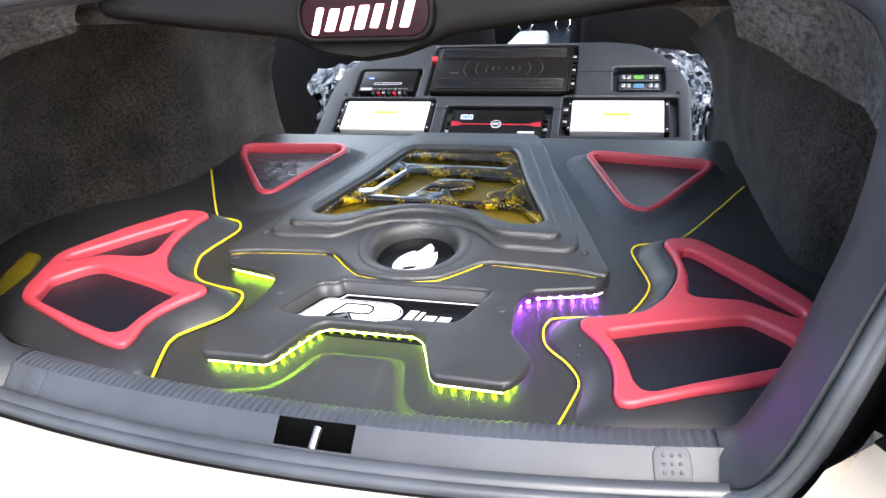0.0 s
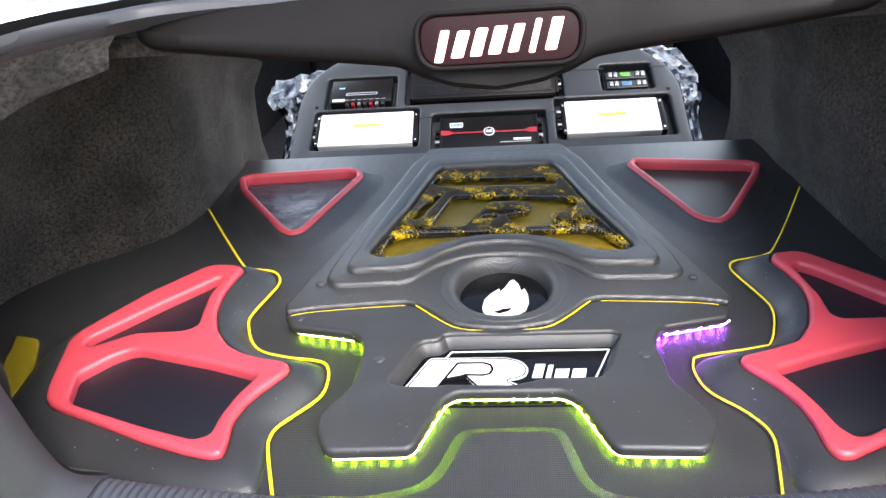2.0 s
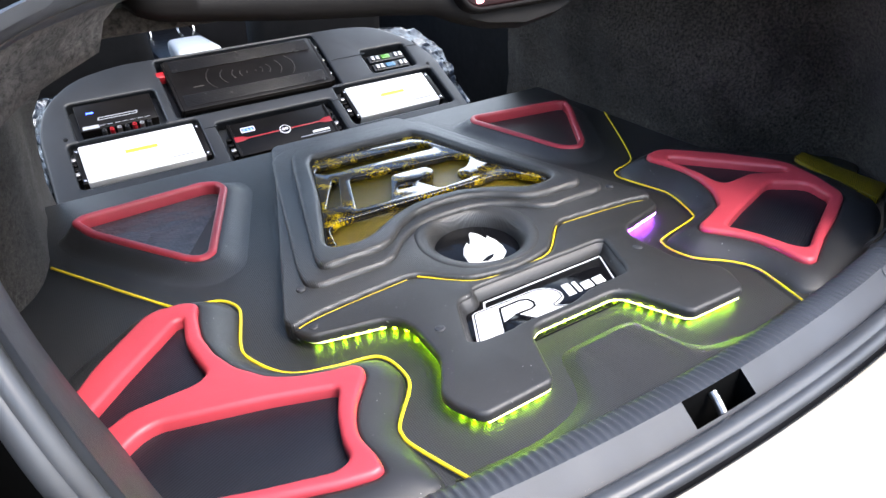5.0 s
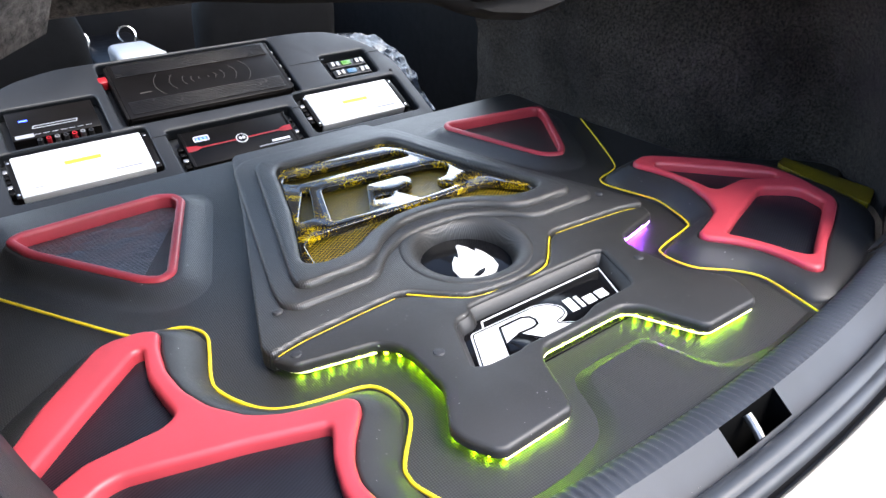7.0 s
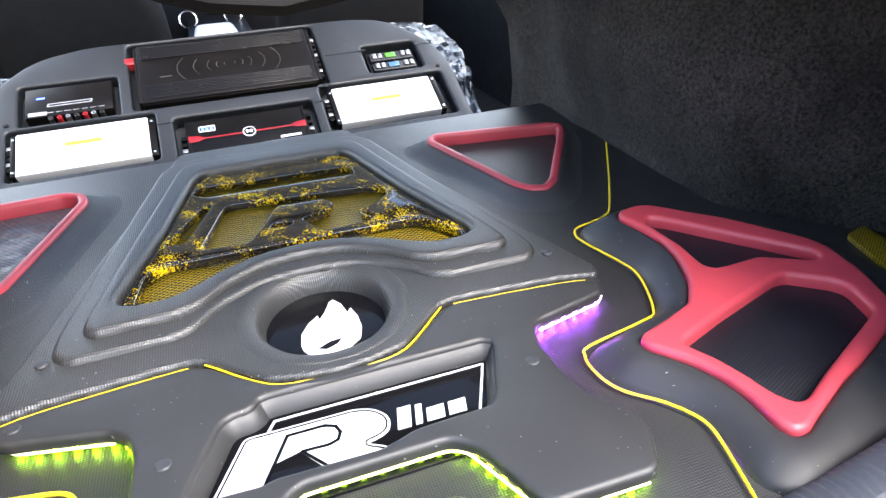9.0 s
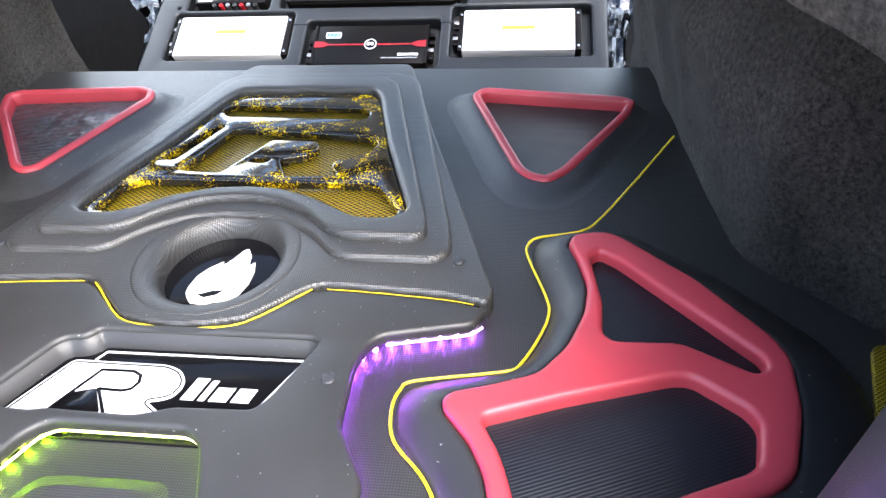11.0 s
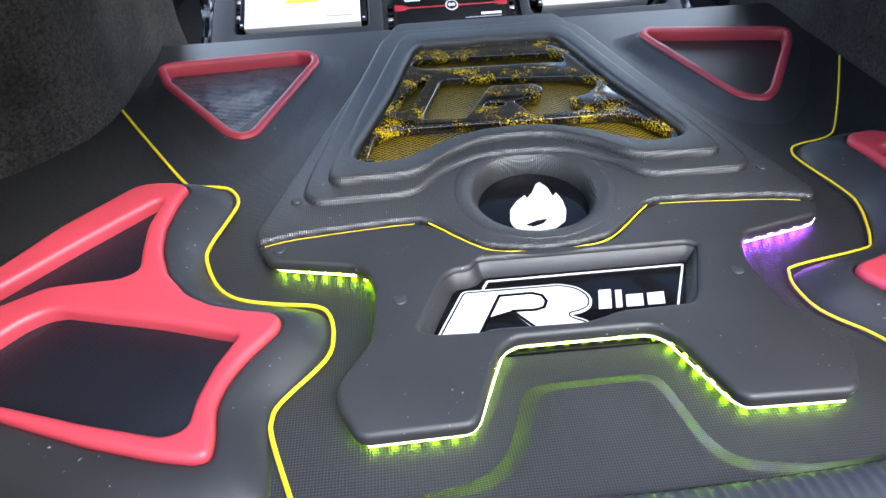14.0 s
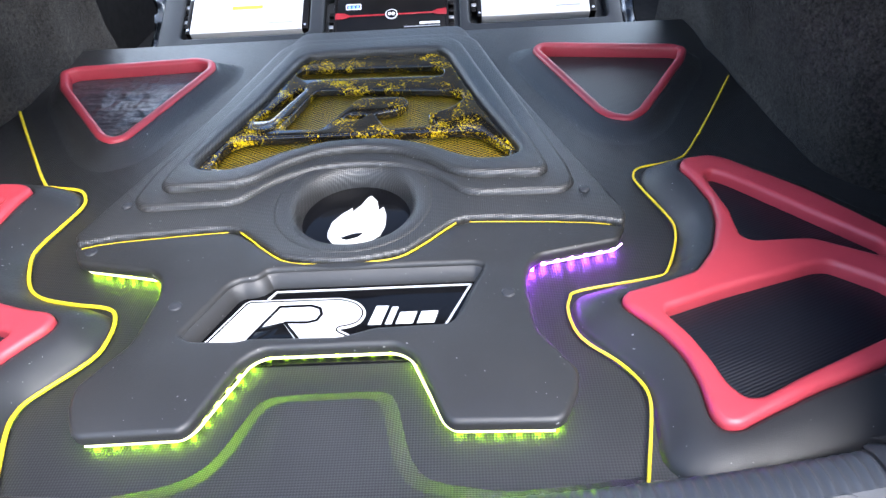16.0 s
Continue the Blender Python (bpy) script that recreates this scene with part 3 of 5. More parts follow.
# ---- boot lining ----
lining = thing("boot_lining", "charcoal felt carpet lining the boot walls", "carpet", kind="structure")
FOOT = {-1: [(0.52, 1.03), (0.530, 0.90), (0.533, 0.77), (0.550, 0.66), (0.610, 0.58), (0.695, 0.52), (0.76, 0.44), (0.75, 0.30), (0.68, 0.20), (0.58, 0.13), (0.47, 0.09)],
        1: [(0.505, 1.04), (0.525, 0.90), (0.533, 0.76), (0.537, 0.66), (0.541, 0.55), (0.552, 0.46), (0.63, 0.38), (0.70, 0.30), (0.66, 0.21), (0.58, 0.14), (0.47, 0.10)]}
BELLY = {-1: [(0.515, 0.99), (0.522, 0.90), (0.526, 0.77), (0.535, 0.66), (0.595, 0.58), (0.670, 0.52), (0.72, 0.42), (0.72, 0.32), (0.66, 0.23), (0.57, 0.16), (0.47, 0.10)],
         1: [(0.490, 1.01), (0.495, 0.90), (0.495, 0.76), (0.500, 0.66), (0.520, 0.55), (0.560, 0.46), (0.64, 0.38), (0.69, 0.31), (0.65, 0.23), (0.57, 0.16), (0.47, 0.11)]}
HEAD = [(0.430, 0.95), (0.445, 0.88), (0.455, 0.76), (0.49, 0.66), (0.54, 0.57), (0.575, 0.50), (0.585, 0.42), (0.58, 0.33), (0.565, 0.24), (0.535, 0.165), (0.475, 0.105)]
FOOT_Z = [0.0] * 11
BELLY_Z = [0.12, 0.14, 0.16, 0.17, 0.17, 0.17, 0.17, 0.16, 0.13, 0.09, 0.05]
HEAD_Z = [0.235, 0.27, 0.31, 0.335, 0.345, 0.352, 0.36, 0.365, 0.345, 0.27, 0.13]
for side in (1, -1):
    f = smooth([(side * x, y, z - 0.02) for (x, y), z in zip(FOOT[side], FOOT_Z)], 6)
    b = smooth([(side * x, y, z) for (x, y), z in zip(BELLY[side], BELLY_Z)], 6)
    h = smooth([(side * x + (-0.035 if side < 0 and y > 0.7 else 0.0), y, z) for (x, y), z in zip(HEAD, HEAD_Z)], 6)
    m1 = [tuple(Vector(p) * 0.5 + Vector(q) * 0.5 + Vector((side * 0.006, 0, 0))) for p, q in zip(f, b)]
    m2 = [tuple(Vector(p) * 0.5 + Vector(q) * 0.5 + Vector((side * 0.012, 0, 0))) for p, q in zip(b, h)]
    fold = [0.007 * (abs(math.sin(0.47 * i + 0.6 + side)) - 0.6) * (1.0 + 0.6 * math.sin(0.21 * i)) for i in range(len(f))]
    m1, b, m2 = ([(p[0] + side * g * q, p[1] + 0.4 * g * q, p[2]) for p, g in zip(line, fold)] for line, q in ((m1, 0.7), (b, 1.0), (m2, 0.6)))
    part("side_carpet", lofted([f, m1, b, m2, h], closed=False), CARPET, lining, "charcoal carpet over the wheel arch", sharp=80)
    brow = [tuple(Vector(p) + Vector((side * 0.002, 0.003, -0.003))) for p in FELT_EDGE[side][30:61]]
    low = rim_line(FELT_LOW[side], side)
    ledge = [tuple(Vector(p) + Vector((side * 0.003, 0.010, -0.004))) for p in brow]
    inner = [tuple(Vector(p).lerp(Vector(q), 0.55) + Vector((side * 0.004, 0.0, 0.004))) for p, q in zip(ledge, low)]
    far = [tuple(Vector(p) + Vector((side * 0.10, 0.05, -0.004))) for p in low]
    part("upper_carpet", lofted([brow, ledge, inner, low, far], closed=False), CARPET_LIGHT, lining, "grey felt along the opening's upper edge", sharp=80)

for side in (1, -1):
    rim = [tuple(Vector(p) + Vector((side * 0.012, 0.012, -0.008))) for p in FELT_EDGE[side][:46]]
    wall = [(side * 0.80, p[1] + 0.05, 0.01 + p[2] * 0.65) for p in rim]
    part("inner_shell", lofted([rim, wall], closed=False), CARPET, lining, "dark lining behind the trim")
    part("inner_shell", box(min(side * 0.80, side * 0.82), max(side * 0.80, side * 0.82), 0.03, 1.0, -0.06, 0.20, 0), CARPET, lining, "dark lining behind the trim")

for side in (1, -1):
    part("side_well_floor", box(min(side * 0.40, side * 0.84), max(side * 0.40, side * 0.84), 0.03, 1.0, -0.060, -0.036, 0), CARPET, lining, "dark carpet in the side well")

# parcel shelf above, bulkhead round the opening to the cabin
shelf = solid([[(-0.43, 0.345), (0.43, 0.345), (0.57, 0.47), (0.57, 0.60), (-0.57, 0.60), (-0.57, 0.47)]], 0.372, 0.394, 0.004)
tagged(part("parcel_shelf", shelf, CARPET), "dark carpeted parcel shelf above the boot", "shelf", kind="structure")
bulk_out = [(-1.0, -0.3), (1.0, -0.3), (1.0, 0.37), (-1.0, 0.37)]
bulk_in = rounded([(-0.53, -0.25), (0.515, -0.25), (0.508, 0.13), (0.48, 0.22, 0.03), (0.39, 0.30, 0.05), (-0.41, 0.30, 0.05), (-0.50, 0.235, 0.03), (-0.53, 0.18)], 0.03)
bulk = placed(solid([bulk_out, bulk_in], -0.012, 0.012, 0.004), pose(0, 0.985, 0, 90, 0, 0))
tagged(part("bulkhead", bulk, CARPET), "dark carpeted bulkhead with an opening to the cabin", "bulkhead", kind="structure")

# rear beam with the lit name plate
beam = thing("rear_beam_trim", "dark grey plastic trim over the boot's rear beam", "trim", kind="structure")


def beam_low(x):
    a = abs(x)
    edge = [(0.0, 0.327), (0.045, 0.333), (0.075, 0.342), (0.10, 0.353), (0.15, 0.359), (0.24, 0.368), (0.36, 0.384), (0.50, 0.391)]
    return float(np.interp(a, [e[0] for e in edge], [e[1] for e in edge]))


def bulge(x):
    return math.exp(-(x / 0.085) ** 4)


xs = [-0.375 + 0.0075 * i for i in range(101)]
rows = []
for k in range(9):
    row = []
    for x in xs:
        lo, g = beam_low(x), bulge(x)
        back = [(0.52, lo + 0.035), (0.36, lo + 0.012), (0.330, lo + 0.003), (0.318 - 0.012 * g, lo), (0.310 - 0.018 * g, lo + 0.008), (0.312 - 0.016 * g, lo + 0.020),
                (0.318 - 0.006 * g, lo + 0.5 * (0.420 - lo)), (0.330 - 0.006 * g, 0.419), (0.345, 0.430)][k]
        end = math.sqrt(max(0.0, 1 - (max(0.0, abs(x) - 0.345) / 0.0301) ** 2))
        row.append((x, 0.345 + (back[0] - 0.345) * (0.35 + 0.65 * end), 0.405 + (back[1] - 0.405) * (0.35 + 0.65 * end)))
    rows.append(row)
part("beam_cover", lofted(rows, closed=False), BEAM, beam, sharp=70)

sign = thing("lit_name_plate", "oval black plate with glowing red and white lettering", "sign")
face = pose(0.003, 0.301, 0.379, 74, 0, 0)
oval = rounded([(-0.079, 0.0235, 0.0235), (-0.076, -0.0235, 0.0235), (0.076, -0.0235, 0.0235), (0.079, 0.0235, 0.0235)], 0.0235, 8)
sign_face = part("plate", placed(solid([oval], -0.012, 0.004, 0.002), face), SIGN_BACK, sign)
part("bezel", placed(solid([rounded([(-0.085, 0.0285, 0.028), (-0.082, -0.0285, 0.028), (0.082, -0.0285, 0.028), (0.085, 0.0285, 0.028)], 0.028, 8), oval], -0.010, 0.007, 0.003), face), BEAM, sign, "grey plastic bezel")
for i in range(7):
    x = -0.056 + i * 0.0182
    y = -0.005 + 0.0011 * i
    hgt, wid = (0.030, 0.025, 0.026, 0.026, 0.026, 0.031, 0.030)[i], (0.0085, 0.012, 0.011, 0.012, 0.010, 0.006, 0.011)[i]
    lean = 0.004
    bar = solid([rounded([(x - wid / 2 - lean, y - hgt / 2), (x + wid / 2 - lean, y - hgt / 2), (x + wid / 2 + lean, y + hgt / 2), (x - wid / 2 + lean, y + hgt / 2)], 0.002, 3)], 0.0042, 0.0055, 0.0004)
    part("lettering_bar", placed(bar, face), SIGN_GLOW, sign_face, "glowing red-white bar")

# cabin beyond: dark seats, dash, floor
cabin = thing("cabin", "dark car cabin behind the boot", "cabin", kind="structure")
part("cabin_floor", box(-0.95, 0.95, 1.0, 3.6, -0.34, -0.32, 0), SEAT, cabin)
part("cabin_side", box(-0.98, -0.95, 0.99, 3.6, -0.34, 0.30, 0), SEAT, cabin)
part("cabin_side", box(0.95, 0.98, 0.99, 3.6, -0.34, 0.30, 0), SEAT, cabin)
for side in (-1, 1):
    part("door_panel", box(min(side * 0.985, side * 1.03), max(side * 0.985, side * 1.03), 1.00, 3.60, -0.42, 0.31, 0.02), PAINT, cabin, "champagne painted door side")
part("roof_lining", box(-0.52, 0.52, 1.50, 2.95, 0.82, 0.86, 0.01), HEADLINER, cabin, "pale grey headlining")
for side in (-1, 1):
    part("roof_rail", box(min(side * 0.62, side * 0.72), max(side * 0.62, side * 0.72), 1.0, 2.95, 0.80, 0.85, 0.02), HEADLINER, cabin, "pale grey roof rail")
part("dashboard", box(-0.95, 0.95, 3.0, 3.6, -0.34, 0.22, 0.05), PLASTIC_DARK, cabin, "black dashboard")
for x in (-0.42, 0.42):
    seat = thing("car_seat", "black leather car seat seen from behind", "seat", "car seats")
    part("backrest", placed(solid([rounded([(-0.26, -0.32), (0.26, -0.32), (0.25, 0.15, 0.08), (0.16, 0.28, 0.06), (-0.16, 0.28, 0.06), (-0.25, 0.15, 0.08)], 0.06)], -0.07, 0.07, 0.05, 4), pose(x, 2.15, 0.02, 104, 0, 0)), SEAT, seat)
    part("headrest", placed(solid([rounded([(-0.13, -0.08), (0.13, -0.08), (0.12, 0.10), (-0.12, 0.10)], 0.05)], -0.05, 0.05, 0.04, 4), pose(x, 2.24, 0.42, 100, 0, 0)), SEAT, seat)
console = thing("centre_console", "centre console with a white armrest and chrome rings", "console")
part("console_body", box(-0.13, 0.11, 2.05, 3.0, -0.32, -0.02, 0.02), PLASTIC_DARK, console)
part("armrest", solid([rounded([(-0.105, 2.02), (0.045, 2.02), (0.035, 2.30), (-0.095, 2.30)], 0.03)], -0.02, 0.045, 0.02, 3), WHITE_PAINT, console, "white padded armrest")
for x in (-0.12, 0.055):
    part("vent_ring", placed(lathe([(0.030, 0), (0.036, 0.004), (0.036, 0.010), (0.030, 0.012), (0.030, 0)], (0, 0, 0), 24), pose(x, 2.75, 0.0, 70, 0, 0)), STEEL, console, "chrome ring")

# ---- floor board ----
board = thing("floor_board", "black carbon-textured vinyl floor board filling the boot", "floor board")
front = [(x / 20, 0.0560 + bow(x / 20)) for x in range(-9, 10)]
base_bm = solid([front + [(0.56, 0.20), (0.78, 0.30), (0.78, 0.60), (0.56, 0.75), (0.56, 0.93), (-0.56, 0.93), (-0.56, 0.75), (-0.78, 0.60), (-0.78, 0.30), (-0.56, 0.20)]], -0.030, 0.0, 0.006)
part("base", sloped(base_bm), CARBON_FLOOR, board)
HUMP = smooth([(-0.232, 0.068), (-0.150, 0.063), (-0.110, 0.068), (-0.083, 0.077), (-0.066, 0.094), (-0.054, 0.122), (-0.046, 0.142), (-0.034, 0.151), (0.0, 0.1525), (0.040, 0.1525), (0.052, 0.143), (0.059, 0.118), (0.067, 0.088), (0.081, 0.070), (0.110, 0.062), (0.150, 0.058), (0.236, 0.066)], 4)
hump = lofted([[(x, max(y + d, 0.0562 + bow(x)), z) for x, y in ((p[0] + (-1 if p[0] < 0 else 1) * e * min(1.0, abs(p[0]) / 0.05), p[1]) for p in HUMP)] for d, e, z in ((0.012, 0.010, -0.0004), (0.010, 0.0085, 0.0006), (0.0, 0.0, 0.0066), (-0.0015, -0.0012, 0.0072))]
              + [[(x, 0.0560 + bow(x), 0.0074) for x, y in HUMP]], closed=False)
part("raised_panel", hump, CARBON_MATT, board, "raised tongue-shaped panel at the front", sharp=20)
PIPE = [(0.533, 0.700), (0.452, 0.577), (0.403, 0.506), (0.388, 0.497), (0.352, 0.489), (0.337, 0.473), (0.332, 0.454), (0.338, 0.428), (0.350, 0.386), (0.350, 0.361), (0.331, 0.319),
        (0.308, 0.297), (0.270, 0.285), (0.231, 0.277), (0.217, 0.263), (0.212, 0.236), (0.217, 0.208), (0.250, 0.167), (0.256, 0.150), (0.253, 0.130), (0.232, 0.074), (0.230, 0.067)]
PIPE_RIGHT = [(0.520, 0.702), (0.454, 0.589), (0.407, 0.514), (0.390, 0.497), (0.372, 0.490), (0.340, 0.482), (0.329, 0.468), (0.330, 0.448), (0.348, 0.389), (0.350, 0.366),
              (0.342, 0.338), (0.324, 0.300), (0.308, 0.290), (0.234, 0.275), (0.222, 0.264), (0.218, 0.246), (0.221, 0.222), (0.230, 0.205), (0.250, 0.184), (0.263, 0.163), (0.267, 0.146), (0.263, 0.124), (0.246, 0.066)]
for side in (1, -1):
    line = [(side * x, y, 0.0045 + up(y)) for x, y in smooth(PIPE_RIGHT if side > 0 else PIPE, 4)]
    part("piping", tube(line, 0.0014 if side > 0 else 0.0020), PIPING, board, "bright yellow piping")

# ---- corner speaker pods ----
# red bezels and the shells' outer edges, point for point; the left pod reaches further out
RING = {-1: [(0.378, 0.448), (0.385, 0.456), (0.396, 0.461), (0.425, 0.463), (0.440, 0.458), (0.500, 0.395), (0.558, 0.312), (0.562, 0.292), (0.540, 0.207), (0.530, 0.189), (0.516, 0.179), (0.466, 0.162),
             (0.388, 0.131), (0.331, 0.113), (0.303, 0.107), (0.293, 0.110), (0.292, 0.126), (0.297, 0.155), (0.291, 0.178), (0.280, 0.198), (0.256, 0.228), (0.254, 0.239), (0.262, 0.248), (0.290, 0.254),
             (0.320, 0.264), (0.345, 0.280), (0.370, 0.312), (0.384, 0.348), (0.389, 0.385), (0.385, 0.425)],
        1: [(0.369, 0.436), (0.376, 0.450), (0.405, 0.455), (0.421, 0.449), (0.486, 0.385), (0.535, 0.318), (0.543, 0.295), (0.537, 0.245), (0.517, 0.190), (0.502, 0.178), (0.440, 0.152), (0.392, 0.135),
            (0.340, 0.112), (0.322, 0.103), (0.309, 0.104), (0.303, 0.115), (0.304, 0.145), (0.300, 0.172), (0.287, 0.200), (0.264, 0.228), (0.262, 0.237), (0.269, 0.245), (0.300, 0.254), (0.338, 0.268),
            (0.363, 0.299), (0.380, 0.340), (0.385, 0.375), (0.378, 0.410)]}
SKIRT = {-1: [(0.335, 0.452), (0.341, 0.475), (0.357, 0.488), (0.400, 0.500), (0.450, 0.500), (0.530, 0.440), (0.600, 0.345), (0.612, 0.296), (0.600, 0.200), (0.585, 0.168), (0.560, 0.145), (0.500, 0.116),
              (0.410, 0.088), (0.345, 0.073), (0.295, 0.068), (0.250, 0.074), (0.253, 0.115), (0.258, 0.150), (0.253, 0.168), (0.236, 0.190), (0.215, 0.222), (0.215, 0.248), (0.222, 0.266), (0.246, 0.277),
              (0.290, 0.288), (0.315, 0.300), (0.336, 0.324), (0.350, 0.352), (0.352, 0.382), (0.340, 0.428)],
         1: [(0.334, 0.444), (0.339, 0.478), (0.385, 0.492), (0.430, 0.497), (0.520, 0.425), (0.590, 0.345), (0.605, 0.296), (0.600, 0.235), (0.570, 0.165), (0.540, 0.140), (0.460, 0.106), (0.400, 0.090),
             (0.345, 0.076), (0.315, 0.068), (0.285, 0.064), (0.262, 0.085), (0.270, 0.142), (0.265, 0.165), (0.244, 0.194), (0.224, 0.222), (0.221, 0.246), (0.227, 0.266), (0.255, 0.276), (0.311, 0.288),
             (0.328, 0.301), (0.346, 0.339), (0.353, 0.367), (0.342, 0.410)]}
LOW = {-1: [(0.288, 0.225), (0.360, 0.249), (0.455, 0.274), (0.470, 0.272), (0.486, 0.262), (0.515, 0.230), (0.503, 0.189), (0.490, 0.181), (0.393, 0.148), (0.330, 0.130), (0.314, 0.136), (0.313, 0.160), (0.304, 0.193)],
       1: [(0.294, 0.221), (0.359, 0.244), (0.447, 0.270), (0.461, 0.270), (0.496, 0.243), (0.502, 0.230), (0.493, 0.197), (0.484, 0.189), (0.385, 0.147), (0.345, 0.128), (0.333, 0.128), (0.324, 0.142), (0.319, 0.165), (0.310, 0.192)]}
HIGH = {-1: [(0.400, 0.428), (0.409, 0.428), (0.470, 0.368), (0.536, 0.298), (0.537, 0.286), (0.525, 0.280), (0.478, 0.306), (0.412, 0.309), (0.398, 0.318), (0.403, 0.350), (0.407, 0.385)],
        1: [(0.390, 0.415), (0.400, 0.424), (0.416, 0.412), (0.520, 0.295), (0.521, 0.283), (0.511, 0.277), (0.458, 0.307), (0.402, 0.306), (0.394, 0.315), (0.397, 0.354), (0.392, 0.394)]}


def pod_top(y):
    """Height of the bezel's outer edge: the pods rise towards the rear."""
    return 0.0115 + 0.063 * y


for side in (1, -1):
    pod = thing("corner_speaker_pod", "black leatherette speaker pod with a red two-window bezel", "speaker pod", "corner speaker pods")
    low, high, ring = rounded(LOW[side], 0.008), rounded(HIGH[side], 0.008), rounded(RING[side], 0.008, 3)
    r_loop, s_loop = rounded(RING[side], 0.010, 3), rounded(SKIRT[side], 0.014, 3)
    loops = []
    for t, k, dz in ((-0.05, 0.0, -0.003), (0.0, 0.0, 0.0010), (0.05, 0.05, 0.0030), (0.15, 0.18, 0.0036), (0.5, 0.58, 0.0034), (0.88, 0.97, 0.0004), (0.97, 1.0, -0.0004), (1.0, 0.98, -0.0030), (1.06, 0.8, -0.012)):
        row = []
        for a, b in zip(s_loop, r_loop):
            y = a[1] + (b[1] - a[1]) * t
            foot, top = up(a[1]) + 0.001, pod_top(b[1]) - 0.002
            row.append((a[0] + (b[0] - a[0]) * t, y, foot + (top - foot) * k + dz))
        loops.append(row)
    part("shell", mirrored(lofted(loops), side), VINYL_GLOSS, pod, "padded black leatherette shell", sharp=75)
    bez = solid([ring, low, high], -0.016, 0.0045, 0.006, 4)
    cloth = solid([[(x * 0.985 + 0.005, y) for x, y in ring]], -0.020, -0.0105, 0.001)
    for v in bez.verts[:] + cloth.verts[:]:
        v.co.z += pod_top(v.co.y)
    part("bezel", mirrored(bez, side), RED, pod, "glossy red leatherette bezel", sharp=45)
    part("speaker_cloth", mirrored(cloth, side), CORD, pod, "black corded speaker cloth")

# ---- triangular pods ----
TRI = {-1: [(0.255, 0.787), (0.262, 0.813), (0.288, 0.824), (0.480, 0.793), (0.496, 0.776), (0.476, 0.728), (0.367, 0.592), (0.345, 0.580), (0.325, 0.590)],
       1: [(0.244, 0.795), (0.252, 0.812), (0.265, 0.819), (0.462, 0.791), (0.480, 0.776), (0.466, 0.742), (0.377, 0.602), (0.352, 0.582), (0.327, 0.590), (0.312, 0.608)]}
TRI_SKIRT = {-1: [(0.222, 0.785), (0.228, 0.825), (0.262, 0.843), (0.490, 0.812), (0.520, 0.785), (0.502, 0.725), (0.388, 0.564), (0.346, 0.537), (0.300, 0.558)],
             1: [(0.212, 0.790), (0.218, 0.822), (0.245, 0.838), (0.470, 0.806), (0.500, 0.780), (0.490, 0.736), (0.396, 0.576), (0.356, 0.543), (0.310, 0.553), (0.284, 0.588)]}


def tri_top(x, y, side):
    """Height of a triangular bezel; the left one leans up towards the wheel arch."""
    return up(y) + 0.010 + 0.030 * (y - 0.585) + (0.052 * (x - 0.25) if side < 0 else 0.0)


for side in (1, -1):
    pod = thing("triangular_speaker_pod", "small black pod with a red triangular bezel", "speaker pod", "triangular speaker pods")
    outer = rounded(TRI[side], 0.010)
    inner = inset(cleaned(outer), 0.0125)
    r_loop, s_loop = rounded(TRI[side], 0.012, 7), rounded(TRI_SKIRT[side], 0.032, 7)
    loops = []
    for t, k in ((-0.32, -0.04), (-0.2, 0.0), (-0.08, 0.035), (0.05, 0.09), (0.2, 0.18), (0.4, 0.36), (0.6, 0.56), (0.8, 0.74), (1.0, 0.86), (1.12, 0.80)):
        loops.append([(a[0] + (b[0] - a[0]) * t, a[1] + (b[1] - a[1]) * t, up(a[1] + (b[1] - a[1]) * t) + k * (tri_top(b[0], b[1], side) - up(b[1]))) for a, b in zip(s_loop, r_loop)])
    part("shell", mirrored(lofted(loops), side), CARBON, pod, "black vinyl shell", sharp=80)
    bez = solid([outer, inner], -0.020, 0.003, 0.005, 3)
    cx, cy = sum(p[0] for p in outer) / len(outer), sum(p[1] for p in outer) / len(outer)
    cloth = solid([[(cx + (x - cx) * 0.93, cy + (y - cy) * 0.93) for x, y in outer]], -0.024, -0.017, 0.001)
    for v in bez.verts[:] + cloth.verts[:]:
        v.co.z += tri_top(v.co.x, v.co.y, side)
    part("bezel", mirrored(bez, side), RED, pod, "red leatherette bezel", sharp=45)
    part("speaker_cloth", mirrored(cloth, side), CORD_FINE, pod, "shiny black corded cloth")

# ---- rear cover plate with hub, raised hood and gilded grille ----
SEAM = [(0.0, 0.312), (0.028, 0.3145), (0.064, 0.324), (0.113, 0.370), (0.131, 0.376), (0.250, 0.367), (0.292, 0.357)]
rear = thing("rear_cover_plate", "black carbon-textured cover plate with a gilded grille", "cover plate")
HUB = (0.003, 0.411)
hub_hole = [(HUB[0] + 0.080 * math.cos(2 * math.pi * i / 48), HUB[1] + 0.080 * math.sin(2 * math.pi * i / 48)) for i in range(48)]
rear_out = rounded(both(SEAM + [(0.298, 0.372), (0.200, 0.69), (0.140, 0.905), (0.130, 0.918)]), 0.006, 3)
GR = [(0.0, 0.525), (0.042, 0.521), (0.088, 0.503), (0.122, 0.479), (0.146, 0.468), (0.178, 0.468), (0.193, 0.477), (0.195, 0.491), (0.152, 0.620), (0.114, 0.764), (0.100, 0.786), (0.0, 0.790)]
grille_out = rounded(both(GR), 0.010, 3)
